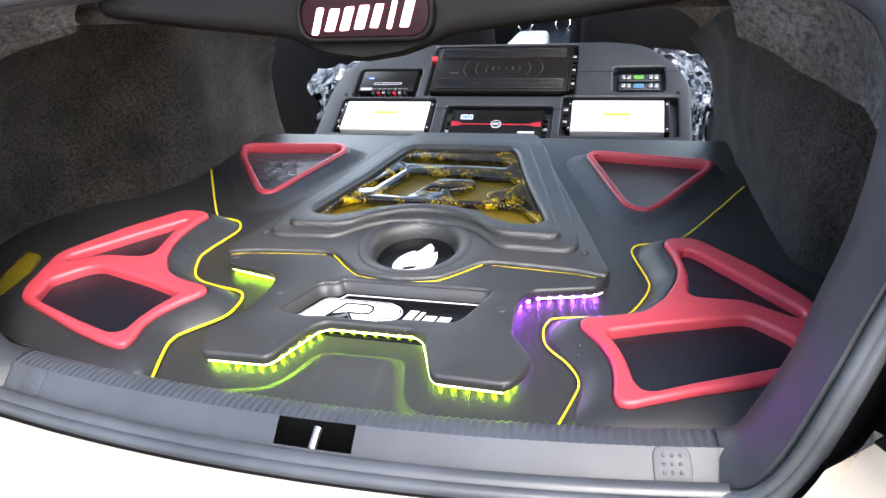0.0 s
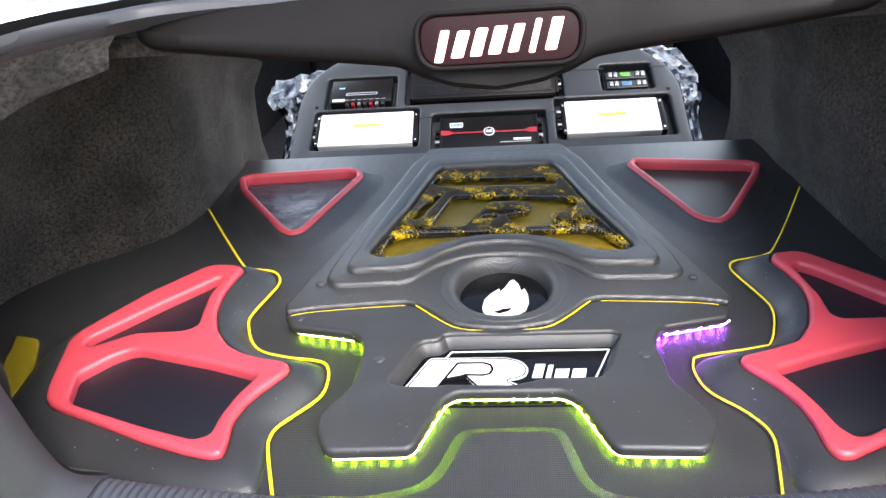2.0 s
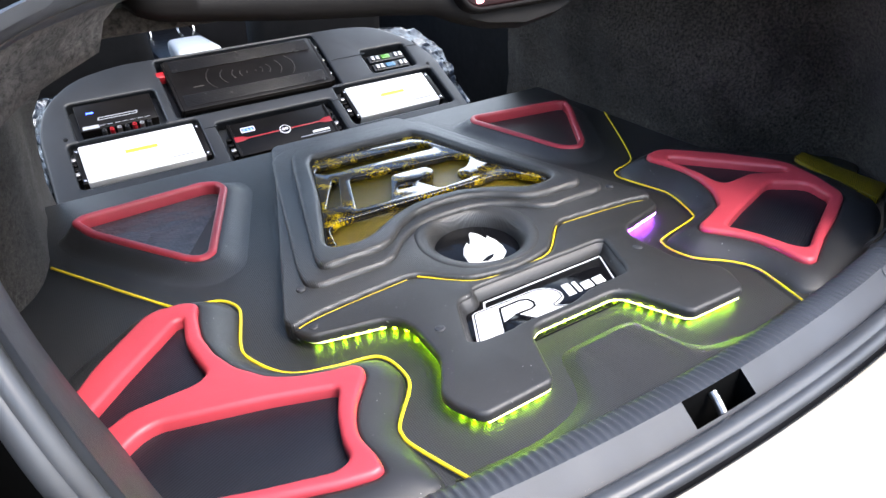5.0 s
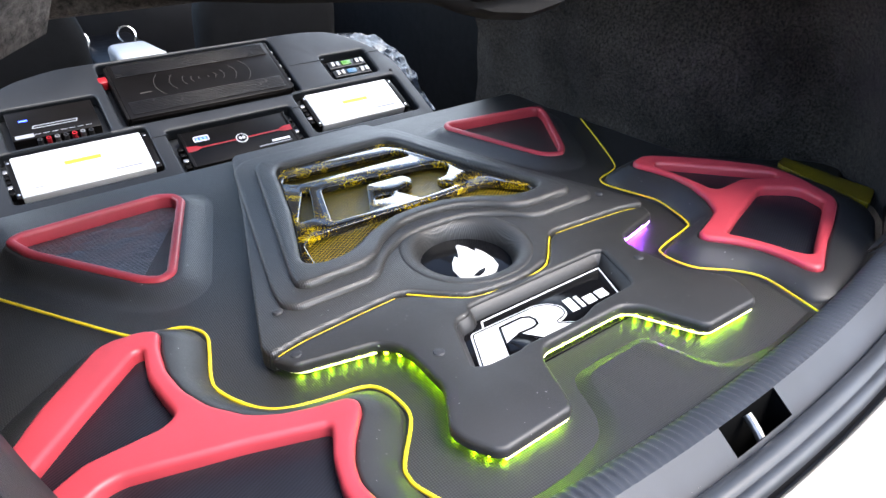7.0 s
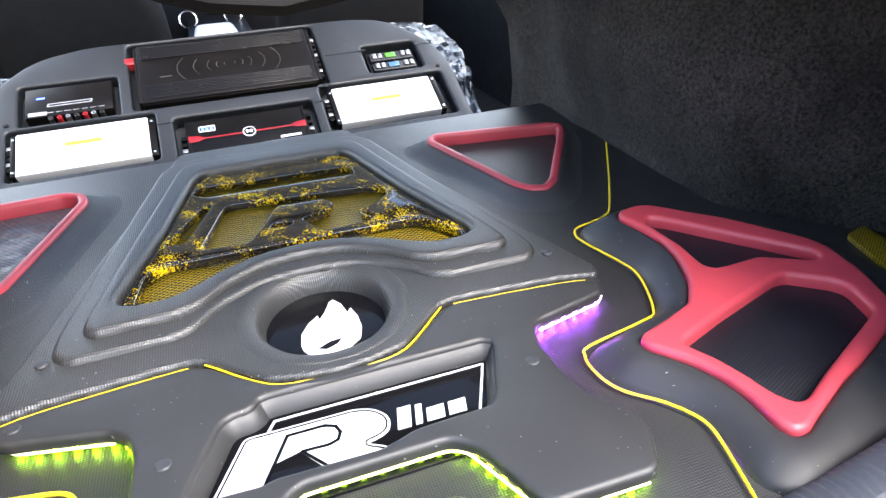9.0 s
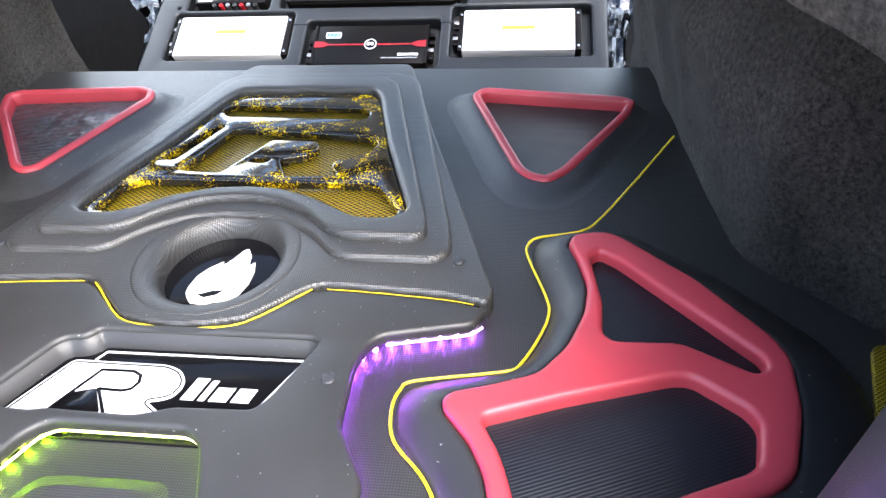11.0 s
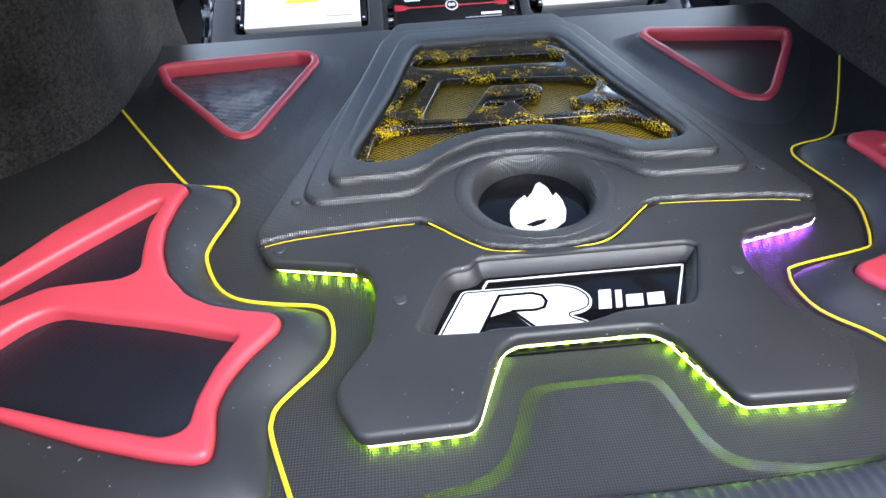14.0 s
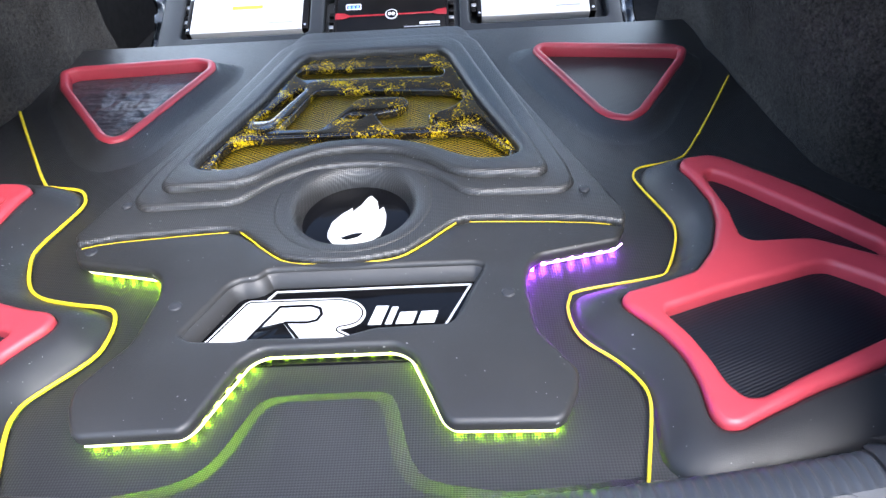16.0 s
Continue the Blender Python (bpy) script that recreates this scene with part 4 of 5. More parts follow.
HOOD = [(0.0, 0.503), (0.045, 0.497), (0.085, 0.474), (0.112, 0.446), (0.135, 0.436), (0.212, 0.432), (0.224, 0.442), (0.222, 0.462), (0.134, 0.806), (0.116, 0.826), (0.0, 0.826)]
HOOD_LOW = [(0.0, 0.482), (0.052, 0.475), (0.094, 0.450), (0.122, 0.418), (0.142, 0.410), (0.236, 0.408), (0.252, 0.424), (0.248, 0.462), (0.160, 0.842), (0.132, 0.870), (0.0, 0.870)]


def sunk(bm, share):
    """The body thins towards the rear, where it sinks into the board."""
    for v in bm.verts:
        if v.co.z > 0:
            v.co.z *= 1.0 - share * min(1.0, max(0.0, v.co.y - 0.44) / 0.42)
    return sloped(bm)


part("plate", sunk(solid([rear_out, hub_hole, grille_out], 0.000, 0.026, 0.005, 3), 0.50), CARBON, rear)
part("lower_hood", sunk(solid([rounded(both(HOOD_LOW), 0.018, 5), grille_out], 0.012, 0.0325, 0.0075, 4), 0.36), CARBON, rear, "lower step of the raised hood", sharp=50)
part("upper_hood", sunk(solid([rounded(both(HOOD), 0.014, 5), grille_out], 0.012, 0.0415, 0.0080, 4), 0.20), CARBON, rear, "upper step of the raised hood", sharp=50)
TOP_SLOT = [(-0.118, 0.732), (-0.106, 0.752), (0.093, 0.741), (0.107, 0.725), (0.104, 0.706), (-0.100, 0.714)]
LEFT_SLOT = [(-0.152, 0.596), (-0.104, 0.688), (-0.093, 0.686), (-0.128, 0.595)]
MID_SLOT = [(-0.112, 0.570), (-0.079, 0.672), (-0.068, 0.680), (0.108, 0.660), (0.128, 0.650), (0.134, 0.640), (0.130, 0.625), (0.108, 0.603), (0.085, 0.598), (0.085, 0.580), (0.098, 0.563), (0.032, 0.558), (0.012, 0.600),
            (0.048, 0.610), (0.058, 0.628), (0.050, 0.645), (-0.013, 0.648), (-0.055, 0.565)]
BAR_SLOT = [(-0.030, 0.592), (-0.020, 0.604), (0.003, 0.600), (-0.004, 0.588)]
LOW_SLOT = [(-0.180, 0.484), (-0.172, 0.532), (-0.152, 0.550), (0.138, 0.546), (0.156, 0.536), (0.186, 0.490), (0.180, 0.479), (0.136, 0.479), (0.115, 0.492), (0.088, 0.510), (0.040, 0.528), (-0.010, 0.532),
            (-0.060, 0.523), (-0.090, 0.511), (-0.121, 0.486), (-0.144, 0.478)]
holes = [rounded(h, 0.006, 3) for h in (TOP_SLOT, LEFT_SLOT, MID_SLOT, BAR_SLOT, LOW_SLOT)]
gr_in = rounded([(x * 0.99, 0.62 + (y - 0.62) * 0.99) for x, y in both(GR)], 0.010, 3)
part("grille", sunk(solid([gr_in] + holes, 0.0185, 0.0315, 0.0026, 3), 0.26), GILDED, rear, "glossy black grille flecked with gold leaf", sharp=50)
part("wire_mesh", sunk(solid([[(x * 1.02, 0.62 + (y - 0.62) * 1.02) for x, y in gr_in]], 0.010, 0.015, 0.0005), 0.26), GOLD_MESH, rear, "gold wire mesh behind the grille")
hub_profile = [(0.0905, 0.0235), (0.0885, 0.0262), (0.085, 0.0270), (0.080, 0.0268), (0.075, 0.0256), (0.071, 0.0235), (0.0675, 0.0200), (0.0648, 0.0150), (0.0628, 0.0085), (0.0615, 0.0), (0.061, -0.004)]
part("hub_collar", sloped(lathe(hub_profile, (*HUB, 0.0), 72)), CARBON, rear, "flared collar round the hub", sharp=60)
disc = part("hub_disc", sloped(solid([[(HUB[0] + 0.063 * math.cos(i * math.pi / 24), HUB[1] + 0.063 * math.sin(i * math.pi / 24)) for i in range(48)]], -0.006, 0.001, 0.0005)), GLOSS_BLACK, rear, "gloss black disc in the hub")
FLAME = [(0.018, 0.452), (0.025, 0.441), (0.028, 0.424), (0.033, 0.430), (0.037, 0.415), (0.037, 0.396), (0.032, 0.379), (0.020, 0.369), (0.008, 0.3675), (-0.001, 0.363), (-0.016, 0.365), (-0.022, 0.372),
         (-0.026, 0.379), (-0.027, 0.388), (-0.024, 0.405), (-0.015, 0.419), (-0.003, 0.430), (-0.002, 0.423), (0.006, 0.434), (0.013, 0.449)]
part("flame_emblem", sloped(solid([FLAME], 0.0012, 0.003, 0.0003)), WHITE_DECAL, disc, "white flame emblem")
part("emblem_slit", sloped(solid([[(-0.012, 0.3765), (0.002, 0.383), (0.014, 0.384), (0.008, 0.377), (-0.004, 0.3725)]], 0.0031, 0.0035, 0.0001, 1)), GLOSS_BLACK, disc, "black slit in the emblem")
for x, y in ((-0.258, 0.421), (0.260, 0.414)):
    part("screw", lathe([(0.0, 0.0288), (0.0050, 0.0280), (0.0062, 0.0265), (0.0062, 0.020)], (x, y, up(y)), 16), POST, rear, "black dome-head screw")

# ---- front cover plate ----
FRONT = [(0.0, 0.198), (0.057, 0.198), (0.068, 0.191), (0.076, 0.181), (0.098, 0.121), (0.105, 0.114), (0.184, 0.112), (0.192, 0.117), (0.205, 0.142), (0.209, 0.162), (0.180, 0.211), (0.177, 0.275), (0.183, 0.298), (0.196, 0.312), (0.280, 0.331), (0.291, 0.352)]
front_plate = thing("front_cover_plate", "black vinyl cover plate with a recessed emblem panel", "cover plate")
RIM = [(-0.138, 0.214), (-0.139, 0.222), (-0.111, 0.288), (-0.100, 0.297), (-0.083, 0.2985), (-0.077, 0.309), (-0.065, 0.311), (0.136, 0.310), (0.146, 0.303), (0.147, 0.296), (0.122, 0.232), (0.110, 0.217),
       (0.042, 0.215), (0.025, 0.209), (0.010, 0.205), (-0.070, 0.207), (-0.080, 0.204), (-0.124, 0.206)]
rim = cleaned(rounded(RIM, 0.007, 4))
seam_in = [(x, y - 0.0035) for x, y in SEAM]
SHIFT = 0.004
out = [(x + SHIFT * min(1.0, max(0.0, (0.345 - y) / 0.05)), y) for x, y in rounded(both(FRONT + list(reversed(seam_in))), 0.008, 4)]
part("plate", sloped(solid([out, inset(rim, 0.005)], 0.0080, 0.0225, 0.005, 3)), VINYL, front_plate, sharp=50)
seam = smooth([(-p[0], p[1]) for p in reversed(SEAM[1:])] + SEAM, 4)
for lo, hi, r in ((-0.29, -0.122, 0.0005), (-0.122, 0.122, 0.0010), (0.122, 0.285, 0.0005)):
    part("seam_piping", tube([(x, y - 0.002, (0.0205 if r > 0.0008 else 0.0190) + up(y)) for x, y in seam if lo <= x <= hi], r), PIPING, front_plate, "thin yellow piping in the seam")
part("recess_wall", lofted([[(x, y, z) for x, y in inset(rim, d)] for d, z in ((0.0030, 0.0120), (0.0048, 0.0172), (0.0062, 0.0165), (0.0125, 0.0040), (0.0130, 0.0020))]), VINYL, front_plate, "padded sloping wall of the recess", sharp=60)
panel = part("emblem_panel", solid([[(-0.15, 0.196), (0.15, 0.196), (0.155, 0.315), (-0.125, 0.315)]], -0.001, 0.0025, 0.0004), GLOSS_BLACK, front_plate, "gloss black emblem panel")


def ribbon(pts, width, z):
    """A flat line of even width."""
    bms = []
    for a, b in zip(pts, pts[1:]):
        u = (Vector(b) - Vector(a)).normalized()
        n = Vector((-u.y, u.x)) * width / 2
        a2, b2 = Vector(a) - u * width * 0.3, Vector(b) + u * width * 0.3
        bms.append(solid([[tuple(a2 - n), tuple(b2 - n), tuple(b2 + n), tuple(a2 + n)]], z, z + 0.0006, 0.0001, 1))
    return joined(*bms)


BOWL = [(-0.123, 0.216), (-0.119, 0.225), (-0.0915, 0.2805), (0.003, 0.2795), (0.019, 0.273), (0.027, 0.262), (0.028, 0.253), (0.024, 0.243), (0.014, 0.238), (0.003, 0.2365), (0.020, 0.226), (0.014, 0.216)]
part("emblem_letter_shape", solid([rounded(BOWL, 0.006, 5)], 0.0027, 0.0038, 0.0002), WHITE_DECAL, panel, "bold white slanted emblem shape")
bowl = cleaned(rounded(BOWL, 0.006, 5))
part("emblem_inline", joined(solid([inset(bowl, 0.0022), inset(bowl, 0.0036)], 0.0039, 0.0045, 0.0001, 1),
     ribbon([(-0.083, 0.218), (-0.057, 0.2695), (-0.026, 0.2695), (-0.017, 0.265), (-0.0145, 0.257), (-0.018, 0.249), (-0.026, 0.2465), (-0.048, 0.2475), (-0.028, 0.220)], 0.0030, 0.0039),
     solid([[(-0.084, 0.214), (-0.070, 0.242), (-0.050, 0.2475), (-0.034, 0.224), (-0.034, 0.214)]], 0.0039, 0.0045, 0.0001, 1)), GLOSS_BLACK, panel, "black inlines of the emblem")
part("emblem_border", ribbon([(-0.071, 0.282), (-0.065, 0.2925), (0.129, 0.2925), (0.104, 0.238)], 0.0022, 0.0027), WHITE_DECAL, panel, "white border line")
for x, w, hgt in ((0.031, 0.012, 0.025), (0.047, 0.006, 0.023), (0.057, 0.016, 0.0155), (0.077, 0.016, 0.0155)):
    part("lettering_bar", solid([[(x, 0.241), (x + w, 0.241), (x + w + hgt * 0.25, 0.241 + hgt), (x + hgt * 0.25, 0.241 + hgt)]], 0.0027, 0.0036, 0.0002), WHITE_DECAL, panel, "white lettering bar")
for x, y in ((-0.150, 0.256), (0.163, 0.257), (-0.27, 0.346)):
    part("screw", lathe([(0.0, 0.0246), (0.0054, 0.0238), (0.0066, 0.0226), (0.0066, 0.018)], (x, y, 0), 16), POST, front_plate, "black dome-head screw")

# ---- led strips under the plates ----


def led_strip(line, outer, inner, mat_line, mat_dot, label):
    """A thin lit tape along the plate's edge, with diodes tucked in under the plate."""
    line, outer, inner = ([(x + SHIFT, y) for x, y in pts] for pts in (line, outer, inner))
    strip_thing = thing("led_strip", label, "led strip", "led strips")
    edge = [(a[0] + (b[0] - a[0]) * 0.35, a[1] + (b[1] - a[1]) * 0.35) for a, b in zip(outer, inner)]
    edge = [p for p, q in zip(edge, outer) if q in line]
    part("tape", tube([(x, y, 0.0074) for x, y in eased(edge)], 0.0011, res=2), mat_line, strip_thing, "pale lit tape")
    deep = [(a[0] + (b[0] - a[0]) * 1.3, a[1] + (b[1] - a[1]) * 1.3) for a, b in zip(outer, inner)]
    ps = [Vector((x, y, 0.0)) for x, y in eased(deep)]
    run, want = 0.0, 0.006
    for a, b in zip(ps, ps[1:]):
        while run + (b - a).length >= want:
            p = a.lerp(b, (want - run) / (b - a).length)
            part("diode", box(p.x - 0.0019, p.x + 0.0019, p.y - 0.0019, p.y + 0.0019, 0.0030, 0.0056, 0.0006), mat_dot, strip_thing)
            want += 0.0155
        run += (b - a).length


WING = [(0.286, 0.341), (0.275, 0.3295), (0.197, 0.3115), (0.181, 0.298), (0.173, 0.275), (0.176, 0.212), (0.203, 0.165)]
WING_IN = [(0.280, 0.343), (0.272, 0.3345), (0.196, 0.3165), (0.178, 0.300), (0.168, 0.276), (0.171, 0.212), (0.198, 0.167)]
led_strip(flip(WING[:3], -1), flip(WING, -1), flip(WING_IN, -1), LED_YELLOW, LED_GREEN, "yellow-green led strip under the plate's wing")
led_strip(WING[:3], WING, WING_IN, LED_PINK, LED_PURPLE, "purple led strip under the plate's wing")
FRONT_LED = [(0.0, 0.198), (0.057, 0.198), (0.069, 0.191), (0.097, 0.122), (0.106, 0.1145), (0.184, 0.1125), (0.192, 0.118), (0.203, 0.150)]
FRONT_IN = [(0.0, 0.203), (0.058, 0.203), (0.073, 0.194), (0.101, 0.126), (0.108, 0.1195), (0.182, 0.1175), (0.188, 0.121), (0.198, 0.150)]
led_strip([(-x, y) for x, y in reversed(FRONT_LED[1:6])] + FRONT_LED[:6], [(-x, y) for x, y in reversed(FRONT_LED[1:])] + FRONT_LED, [(-x, y) for x, y in reversed(FRONT_IN[1:])] + FRONT_IN, LED_YELLOW, LED_GREEN, "yellow-green led strip under the plate's front edge")

# ---- amplifier rack ----
RACK = pose(0, 1.2, -0.0659, 29.1, 0, 0)


def on_rack(bm, dz=0.0):
    return placed(bm, RACK @ pose(0, 0, dz))


rack = thing("amplifier_rack", "slate-grey vinyl panel with recesses for amplifiers", "amplifier rack")
rack_out = rounded([(-0.535, -0.10), (0.492, -0.10), (0.492, 0.215, 0.05), (0.455, 0.297, 0.05), (0.374, 0.376, 0.05), (0.28, 0.392, 0.04), (-0.32, 0.392, 0.04), (-0.43, 0.365, 0.05), (-0.505, 0.29, 0.05), (-0.53, 0.20, 0.05)], 0.03, 6)


def window(x0, x1, v0, v1):
    pts = [(x0, v0), (x1, v0), (x1, v1), (x0, v1)]
    return rounded(pts, 0.012, 4)


WINDOWS = [(-0.482, -0.196, 0.022, 0.158), (-0.163, 0.138, -0.004, 0.130), (0.160, 0.460, 0.024, 0.166), (-0.238, 0.190, 0.170, 0.382), (-0.460, -0.262, 0.165, 0.285), (0.290, 0.428, 0.188, 0.284)]
part("panel", on_rack(solid([rack_out] + [window(*w) for w in WINDOWS], -0.028, 0.004, 0.006, 3)), PANEL, rack, sharp=50)
part("backing", on_rack(solid([[(-0.50, -0.09), (0.47, -0.09), (0.47, 0.30), (0.36, 0.37), (-0.40, 0.37), (-0.50, 0.28)]], -0.040, -0.027, 0.001)), PANEL, rack)
for g in ((0.200, 0.300, 0.266), (0.425, 0.470, 0.266), (0.14, 0.163, 0.118), (-0.196, -0.160, 0.118)):
    part("panel_groove", on_rack(box(g[0], g[1], g[2], g[2] + 0.003, 0.0035, 0.0052, 0)), PANEL, rack, "moulded groove line")
for x, v in ((-0.48, 0.175), (0.46, 0.182)):
    part("screw", on_rack(lathe([(0.0, 0.007), (0.005, 0.006), (0.006, 0.003), (0.006, 0.0)], (x, v, 0), 14)), PLASTIC_DARK, rack, "black screw")


def terminals(parent, x, v0, v1, n):
    for i in range(n):
        v = v0 + (v1 - v0) * (i + 0.5) / n
        part("terminal", on_rack(box(x - 0.006, x + 0.006, v - 0.005, v + 0.005, -0.020, -0.004, 0.0015)), WORN_STEEL if i % 3 == 1 else BLACK_ANODISED, parent, "screw terminal")


for x0, x1, v0, v1, lab in ((-0.463, -0.212, 0.034, 0.146, "white amplifier with a yellow maker's mark"), (0.187, 0.424, 0.040, 0.153, "white amplifier beside the fuse recess")):
    amp = thing("white_amplifier", lab, "amplifier", "amplifiers")
    part("case", on_rack(box(x0, x1, v0, v1, -0.027, 0.004, 0.003)), WHITE_PAINT, amp, "glossy white case")
    for xa, xb in ((x0 - 0.010, x0 + 0.0005), (x1 - 0.0005, x1 + 0.014)):
        plate_end = part("end_plate", on_rack(box(xa, xb, v0 + 0.002, v1 - 0.002, -0.027, 0.002, 0.002)), BLACK_ANODISED, amp, "black end plate")
        for vv in (v0 + 0.012, v1 - 0.012):
            part("screw", on_rack(lathe([(0, 0.0036), (0.003, 0.0030), (0.003, 0.001)], ((xa + xb) / 2, vv, 0), 10)), STEEL, plate_end, "bright screw")
    terminals(amp, x0 - 0.016, v0 + 0.02, v1 - 0.02, 5)
    xc = (x0 + x1) / 2
    part("maker_mark", on_rack(box(xc - 0.035, xc + 0.035, 0.096, 0.106, 0.0040, 0.0046, 0)), YELLOW_DECAL, amp, "yellow mark")
    part("maker_mark", on_rack(box(xc - 0.032, xc + 0.016, 0.091, 0.0935, 0.0040, 0.0046, 0)), GREY_DECAL, amp, "small grey mark")
    part("maker_mark", on_rack(box(x1 - 0.075, x1 - 0.020, v0 + 0.018, v0 + 0.022, 0.0040, 0.0046, 0)), GREY_DECAL, amp, "small grey mark")
    part("maker_mark", on_rack(box(x0 + 0.018, x0 + 0.045, v0 + 0.018, v0 + 0.020, 0.0040, 0.0046, 0)), GREY_DECAL, amp, "small grey mark")

digital = thing("digital_amplifier", "black amplifier with red trim and a blue readout", "amplifier", "amplifiers")
X0, X1, V0, V1 = -0.137, 0.110, 0.008, 0.114
part("case", on_rack(box(X0, X1, V0, V1, -0.027, 0.003, 0.002)), BLACK_ANODISED, digital)
part("trim_band", on_rack(box(X0, X1, 0.058, 0.062, 0.0030, 0.0042, 0.0004)), RED_ANODISED, digital, "red trim band")
for s, xe in ((1, X0), (-1, X1)):
    part("trim_end", on_rack(solid([[(xe, 0.052), (xe + s * 0.020, 0.053), (xe + s * 0.032, 0.058), (xe + s * 0.032, 0.062), (xe + s * 0.020, 0.068), (xe, 0.070)] if s > 0 else [(xe, 0.070), (xe - 0.020, 0.068), (xe - 0.032, 0.062), (xe - 0.032, 0.058), (xe - 0.020, 0.053), (xe, 0.052)]], 0.0030, 0.0046, 0.0004)), RED_ANODISED, digital, "red trim end")
    part("edge_rail", on_rack(box(xe - 0.0035, xe + 0.0035, V0, V1, -0.02, 0.0045, 0.001)), BLACK_ANODISED, digital, "black edge rail")
mark = part("round_mark", on_rack(lathe([(0, 0.0052), (0.0135, 0.0052), (0.0135, 0.003)], (-0.012, 0.060, 0), 28)), WHITE_DECAL, digital, "white round mark")
part("round_mark", on_rack(lathe([(0, 0.0056), (0.0115, 0.0056), (0.0115, 0.003)], (-0.012, 0.060, 0), 28)), GLOSS_BLACK, mark, "black centre of the mark")
for dx in (-0.004, 0.004):
    part("lettering_bar", on_rack(solid([[(-0.012 + dx + 0.0035 * math.cos(i * math.pi / 8), 0.060 + 0.0045 * math.sin(i * math.pi / 8)) for i in range(16)], [(-0.012 + dx + 0.0015 * math.cos(i * math.pi / 8), 0.060 + 0.0022 * math.sin(i * math.pi / 8)) for i in range(16)]], 0.0056, 0.0062, 0.0001, 1)), WHITE_DECAL, mark, "white ring of the mark")
readout = part("readout", on_rack(solid([rounded([(-0.114, 0.078), (-0.080, 0.078), (-0.080, 0.094), (-0.114, 0.094)], 0.003), rounded([(-0.112, 0.080), (-0.082, 0.080), (-0.082, 0.092), (-0.112, 0.092)], 0.002)], 0.003, 0.0046, 0.0002)), WHITE_DECAL, digital, "pale frame of the readout")
for i in range(3):
    part("readout_digit", on_rack(box(-0.109 + i * 0.009, -0.103 + i * 0.009, 0.082, 0.090, 0.003, 0.0036, 0)), BLUE_GLOW, readout, "glowing blue digit")
part("lettering_bar", on_rack(box(0.050, 0.094, 0.029, 0.035, 0.003, 0.0036, 0)), WHITE_DECAL, digital, "white model mark")
part("lettering_bar", on_rack(box(0.015, 0.094, 0.022, 0.0245, 0.003, 0.0036, 0)), GREY_DECAL, digital, "small grey lettering bar")
terminals(digital, X0 - 0.010, V0 + 0.005, V1 - 0.03, 4)
terminals(digital, X1 + 0.010, V0 + 0.012, V1 - 0.012, 4)

big = thing("large_amplifier", "large black amplifier with raised ribs and rippled arcs", "amplifier", "amplifiers")
X0, X1, V0, V1 = -0.218, 0.168, 0.182, 0.368
part("case", on_rack(box(X0, X1, V0, V1, -0.027, 0.010, 0.004)), BLACK_ANODISED, big)
for i in range(8):
    for vb in (V0 + 0.010, V1 - 0.050):
        part("cooling_rib", on_rack(box(X0 + 0.010, X1 - 0.010, vb + i * 0.0052, vb + i * 0.0052 + 0.0022, 0.0095, 0.0128, 0.0008)), RIB_BLACK, big)
for r in (0.012, 0.030, 0.050, 0.080, 0.115):
    for a0 in (150, -30):
        arc = [(-0.020 + r * math.cos(radians(a0 + k * 6)), 0.275 + 0.62 * r * math.sin(radians(a0 + k * 6)), 0.0104) for k in range(11)]
        part("rippled_arc", on_rack(tube(arc, 0.0007, res=1)), ENGRAVED, big, "pale engraved arc")
part("end_plate", on_rack(box(X1 - 0.001, X1 + 0.008, V0 + 0.004, V1 - 0.004, -0.027, 0.008, 0.002)), BLACK_ANODISED, big)
part("end_plate", on_rack(box(X0 - 0.006, X0 + 0.001, V0 + 0.004, V1 - 0.004, -0.027, 0.008, 0.002)), BLACK_ANODISED, big)
part("edge_strip", on_rack(box(X0 + 0.004, X1 - 0.004, V0 - 0.0012, V0 + 0.001, -0.012, 0.004, 0.0005)), BLACK_ANODISED, big, "black lower edge")
part("maker_mark", on_rack(box(X0 + 0.045, X0 + 0.070, 0.255, 0.258, 0.0100, 0.0106, 0)), ENGRAVED, big, "small dull maker's mark")
terminals(big, X1 + 0.012, V0 + 0.02, V1 - 0.02, 8)
part("power_plug", on_rack(box(X0 - 0.030, X0 - 0.006, 0.318, 0.340, -0.02, 0.004, 0.004)), RED_ANODISED, big, "red power plug")

small = thing("small_processor", "small black processor with red and grey sockets", "processor", "amplifiers")
X0, X1, V0, V1 = -0.446, -0.276, 0.190, 0.276
part("case", on_rack(box(X0, X1, V0, V1, -0.027, 0.002, 0.002)), BLACK_ANODISED, small)
part("lettering_bar", on_rack(solid([rounded([(-0.405, 0.217), (-0.318, 0.217), (-0.315, 0.226), (-0.402, 0.226)], 0.002), rounded([(-0.402, 0.219), (-0.320, 0.219), (-0.318, 0.224), (-0.400, 0.224)], 0.001)], 0.002, 0.0026, 0.0001, 1)), GREY_DECAL, small, "grey outlined maker's mark")
part("label_patch", on_rack(box(-0.440, -0.405, 0.194, 0.204, 0.002, 0.0026, 0)), GREY_DECAL, small, "grey printed label")
for i in range(7):
    x = -0.398 + i * 0.0165
    part("socket", on_rack(lathe([(0.0025, 0.008), (0.005, 0.008), (0.0055, -0.014)], (0, 0, 0), 10)), RED_ANODISED if i % 3 == 1 else WORN_STEEL if i % 3 else RUBBER, small, "round audio socket").data.transform(RACK @ pose(x, 0.184, -0.006) @ RACK.inverted())
    part("label_tick", on_rack(box(x - 0.006, x + 0.006, 0.199, 0.2002, 0.002, 0.0026, 0)), GREY_DECAL, small, "fine grey line")

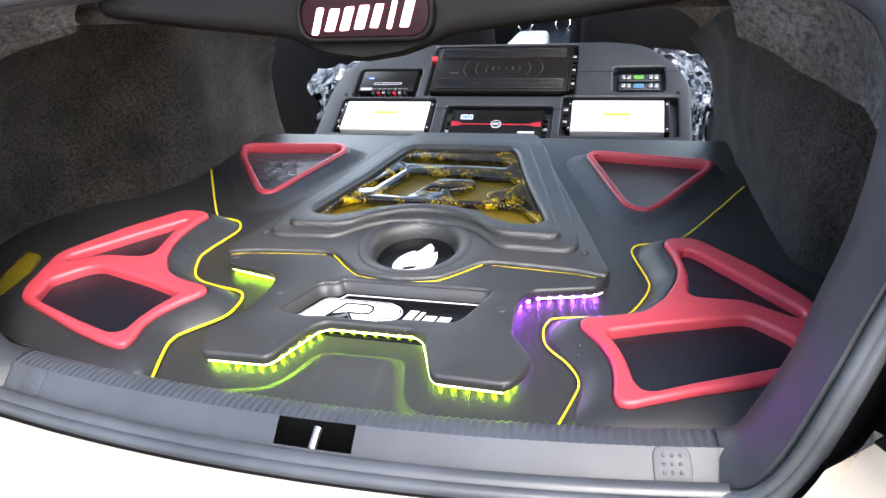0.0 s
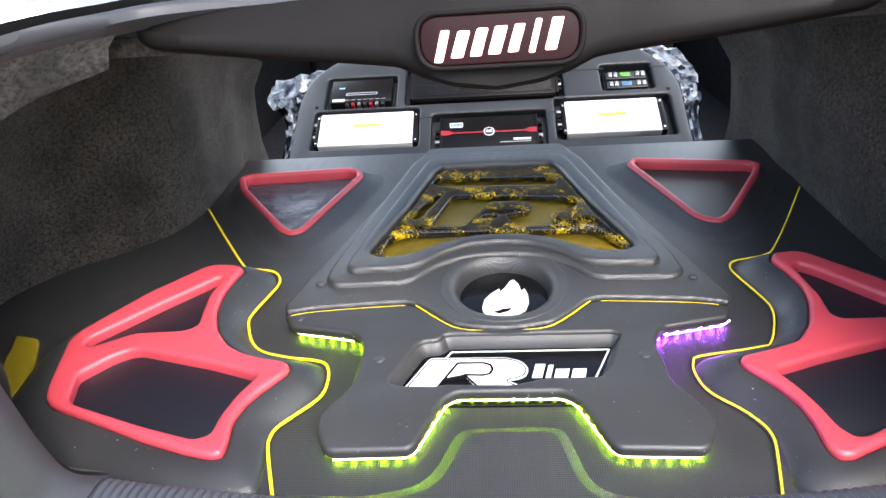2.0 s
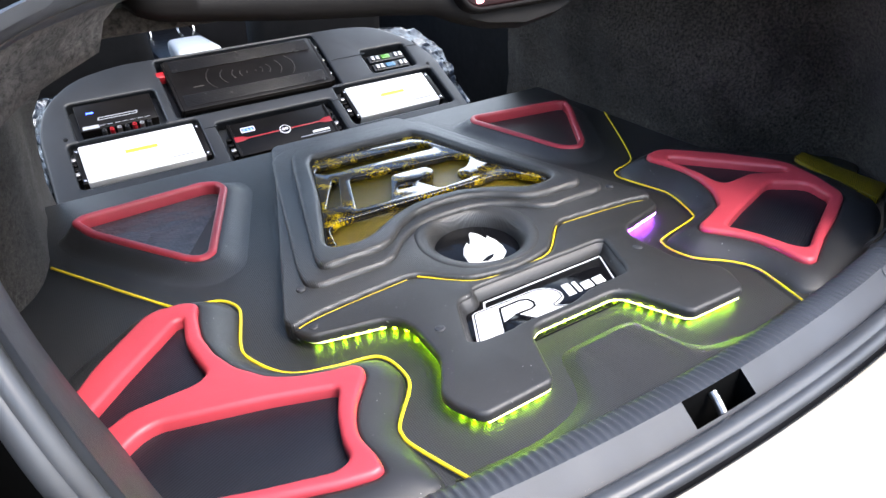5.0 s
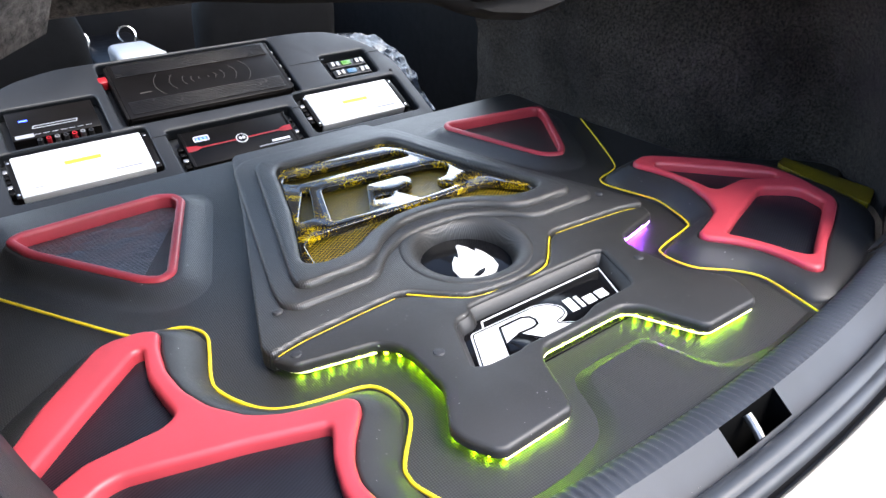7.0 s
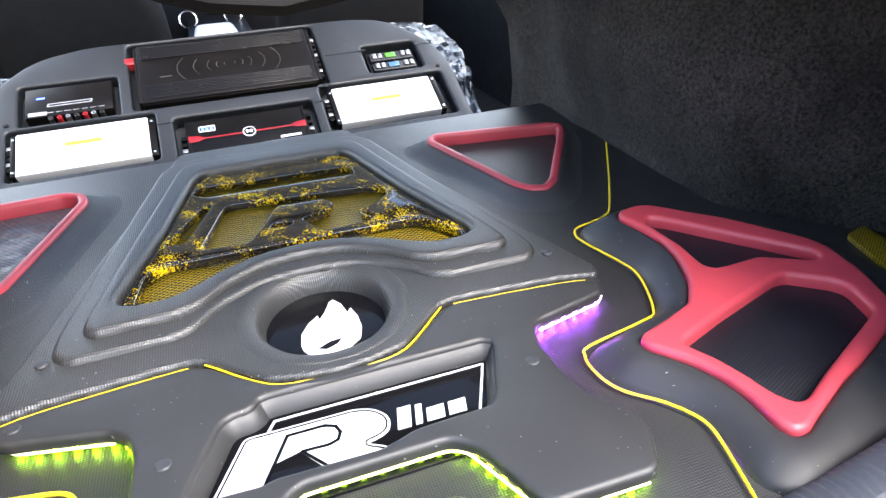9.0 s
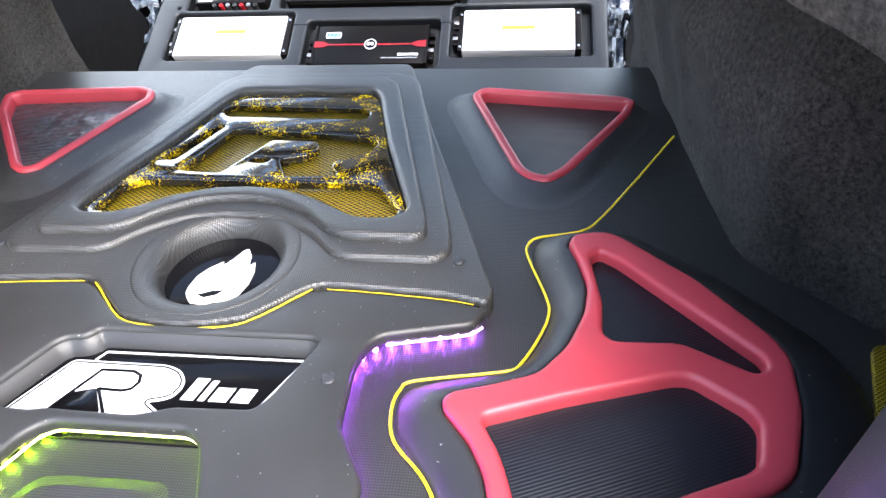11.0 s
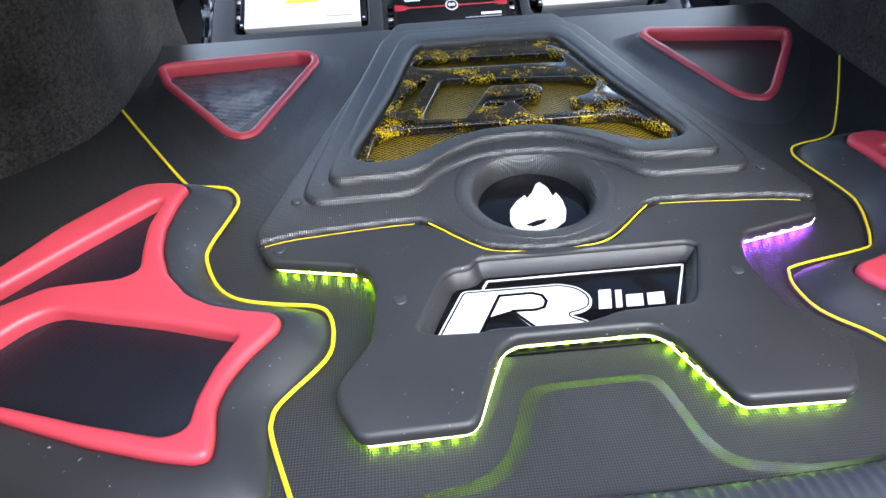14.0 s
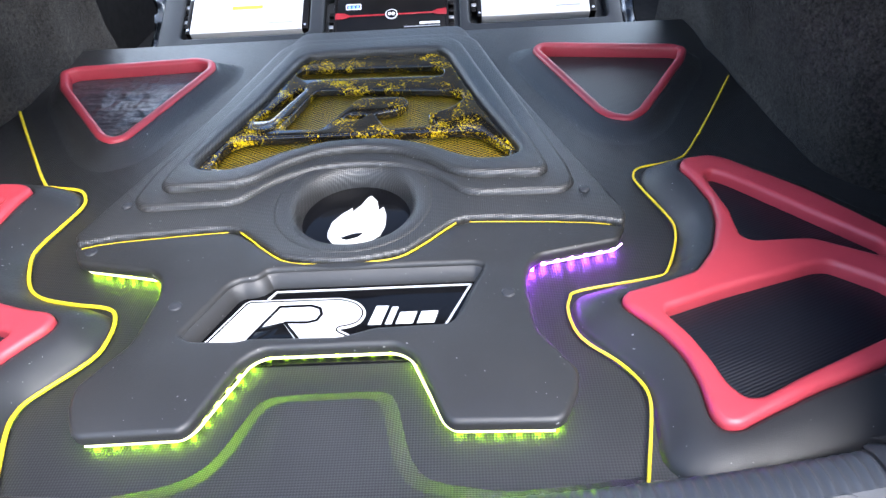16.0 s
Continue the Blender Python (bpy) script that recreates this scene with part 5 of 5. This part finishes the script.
part("status_light", on_rack(box(-0.424, -0.408, 0.243, 0.2465, 0.002, 0.0028, 0.0002)), BLUE_GLOW, small, "small blue status light")

fuses = thing("fuse_holder", "twin fuse holder with dull green and blue fuses in a recess", "fuse holder")
part("base_block", on_rack(box(0.300, 0.420, 0.196, 0.276, -0.027, -0.016, 0.002)), PLASTIC_DARK, fuses)
for v, m in ((0.250, FUSE_GREEN), (0.216, FUSE_BLUE)):
    cover = part("cover", on_rack(box(0.306, 0.414, v - 0.013, v + 0.013, -0.016, -0.006, 0.002)), PANEL, fuses, "smoked grey cover")
    part("fuse", on_rack(box(0.345, 0.372, v - 0.008, v + 0.008, -0.008, -0.002, 0.002)), m, cover)
    for x in (0.318, 0.332, 0.390, 0.404):
        part("terminal", on_rack(box(x - 0.005, x + 0.005, v - 0.008, v + 0.008, -0.008, -0.001, 0.001)), WORN_STEEL, cover, "worn steel clamp")


def foil(pts, n, seed, label, hole=None):
    """A crumpled metal sheet over the body frame, following a strip of the rack's plane."""
    rnd = random.Random(seed)
    left, right = smooth([p[0] for p in pts], n), smooth([p[1] for p in pts], n)
    loops = []
    for k in range(9):
        t = k / 8
        loops.append([(a[0] * (1 - t) + b[0] * t, a[1] * (1 - t) + b[1] * t, rnd.uniform(-0.011, 0.006) - 0.012 - 0.02 * t) for a, b in zip(left, right)])
    ob = part("foil_sheet", on_rack(lofted(loops, closed=False)), FOIL, None, sharp=20)
    return tagged(ob, label, "foil")


foil([((0.470, -0.06), (0.530, -0.06)), ((0.476, 0.10), (0.535, 0.10)), ((0.476, 0.215), (0.556, 0.20)), ((0.438, 0.300), (0.552, 0.300)), ((0.360, 0.372), (0.500, 0.385)), ((0.25, 0.386), (0.30, 0.402))], 5, 3, "silver sound-deadening foil crumpled beside the rack")
foil([((-0.515, -0.06), (-0.580, -0.06)), ((-0.510, 0.10), (-0.565, 0.08)), ((-0.515, 0.190), (-0.585, 0.180)), ((-0.495, 0.275), (-0.640, 0.240)), ((-0.430, 0.355), (-0.630, 0.330))], 5, 4, "silver sound-deadening foil on the wheel arch")

# yellow mesh windows at the outer corners of the board
MESH = {-1: [(0.598, 0.205), (0.640, 0.245), (0.678, 0.345), (0.640, 0.335), (0.600, 0.262)], 1: [(0.578, 0.165), (0.640, 0.185), (0.648, 0.255), (0.668, 0.350), (0.630, 0.340), (0.600, 0.255)]}
for side in (1, -1):
    mesh_bm = solid([rounded(MESH[side], 0.006)], -0.004, 0.006, 0.001)
    tagged(part("corner_mesh", mirrored(mesh_bm, side), YELLOW_MESH, None), "yellow mesh window in the board's outer corner", "speaker mesh", "corner meshes")
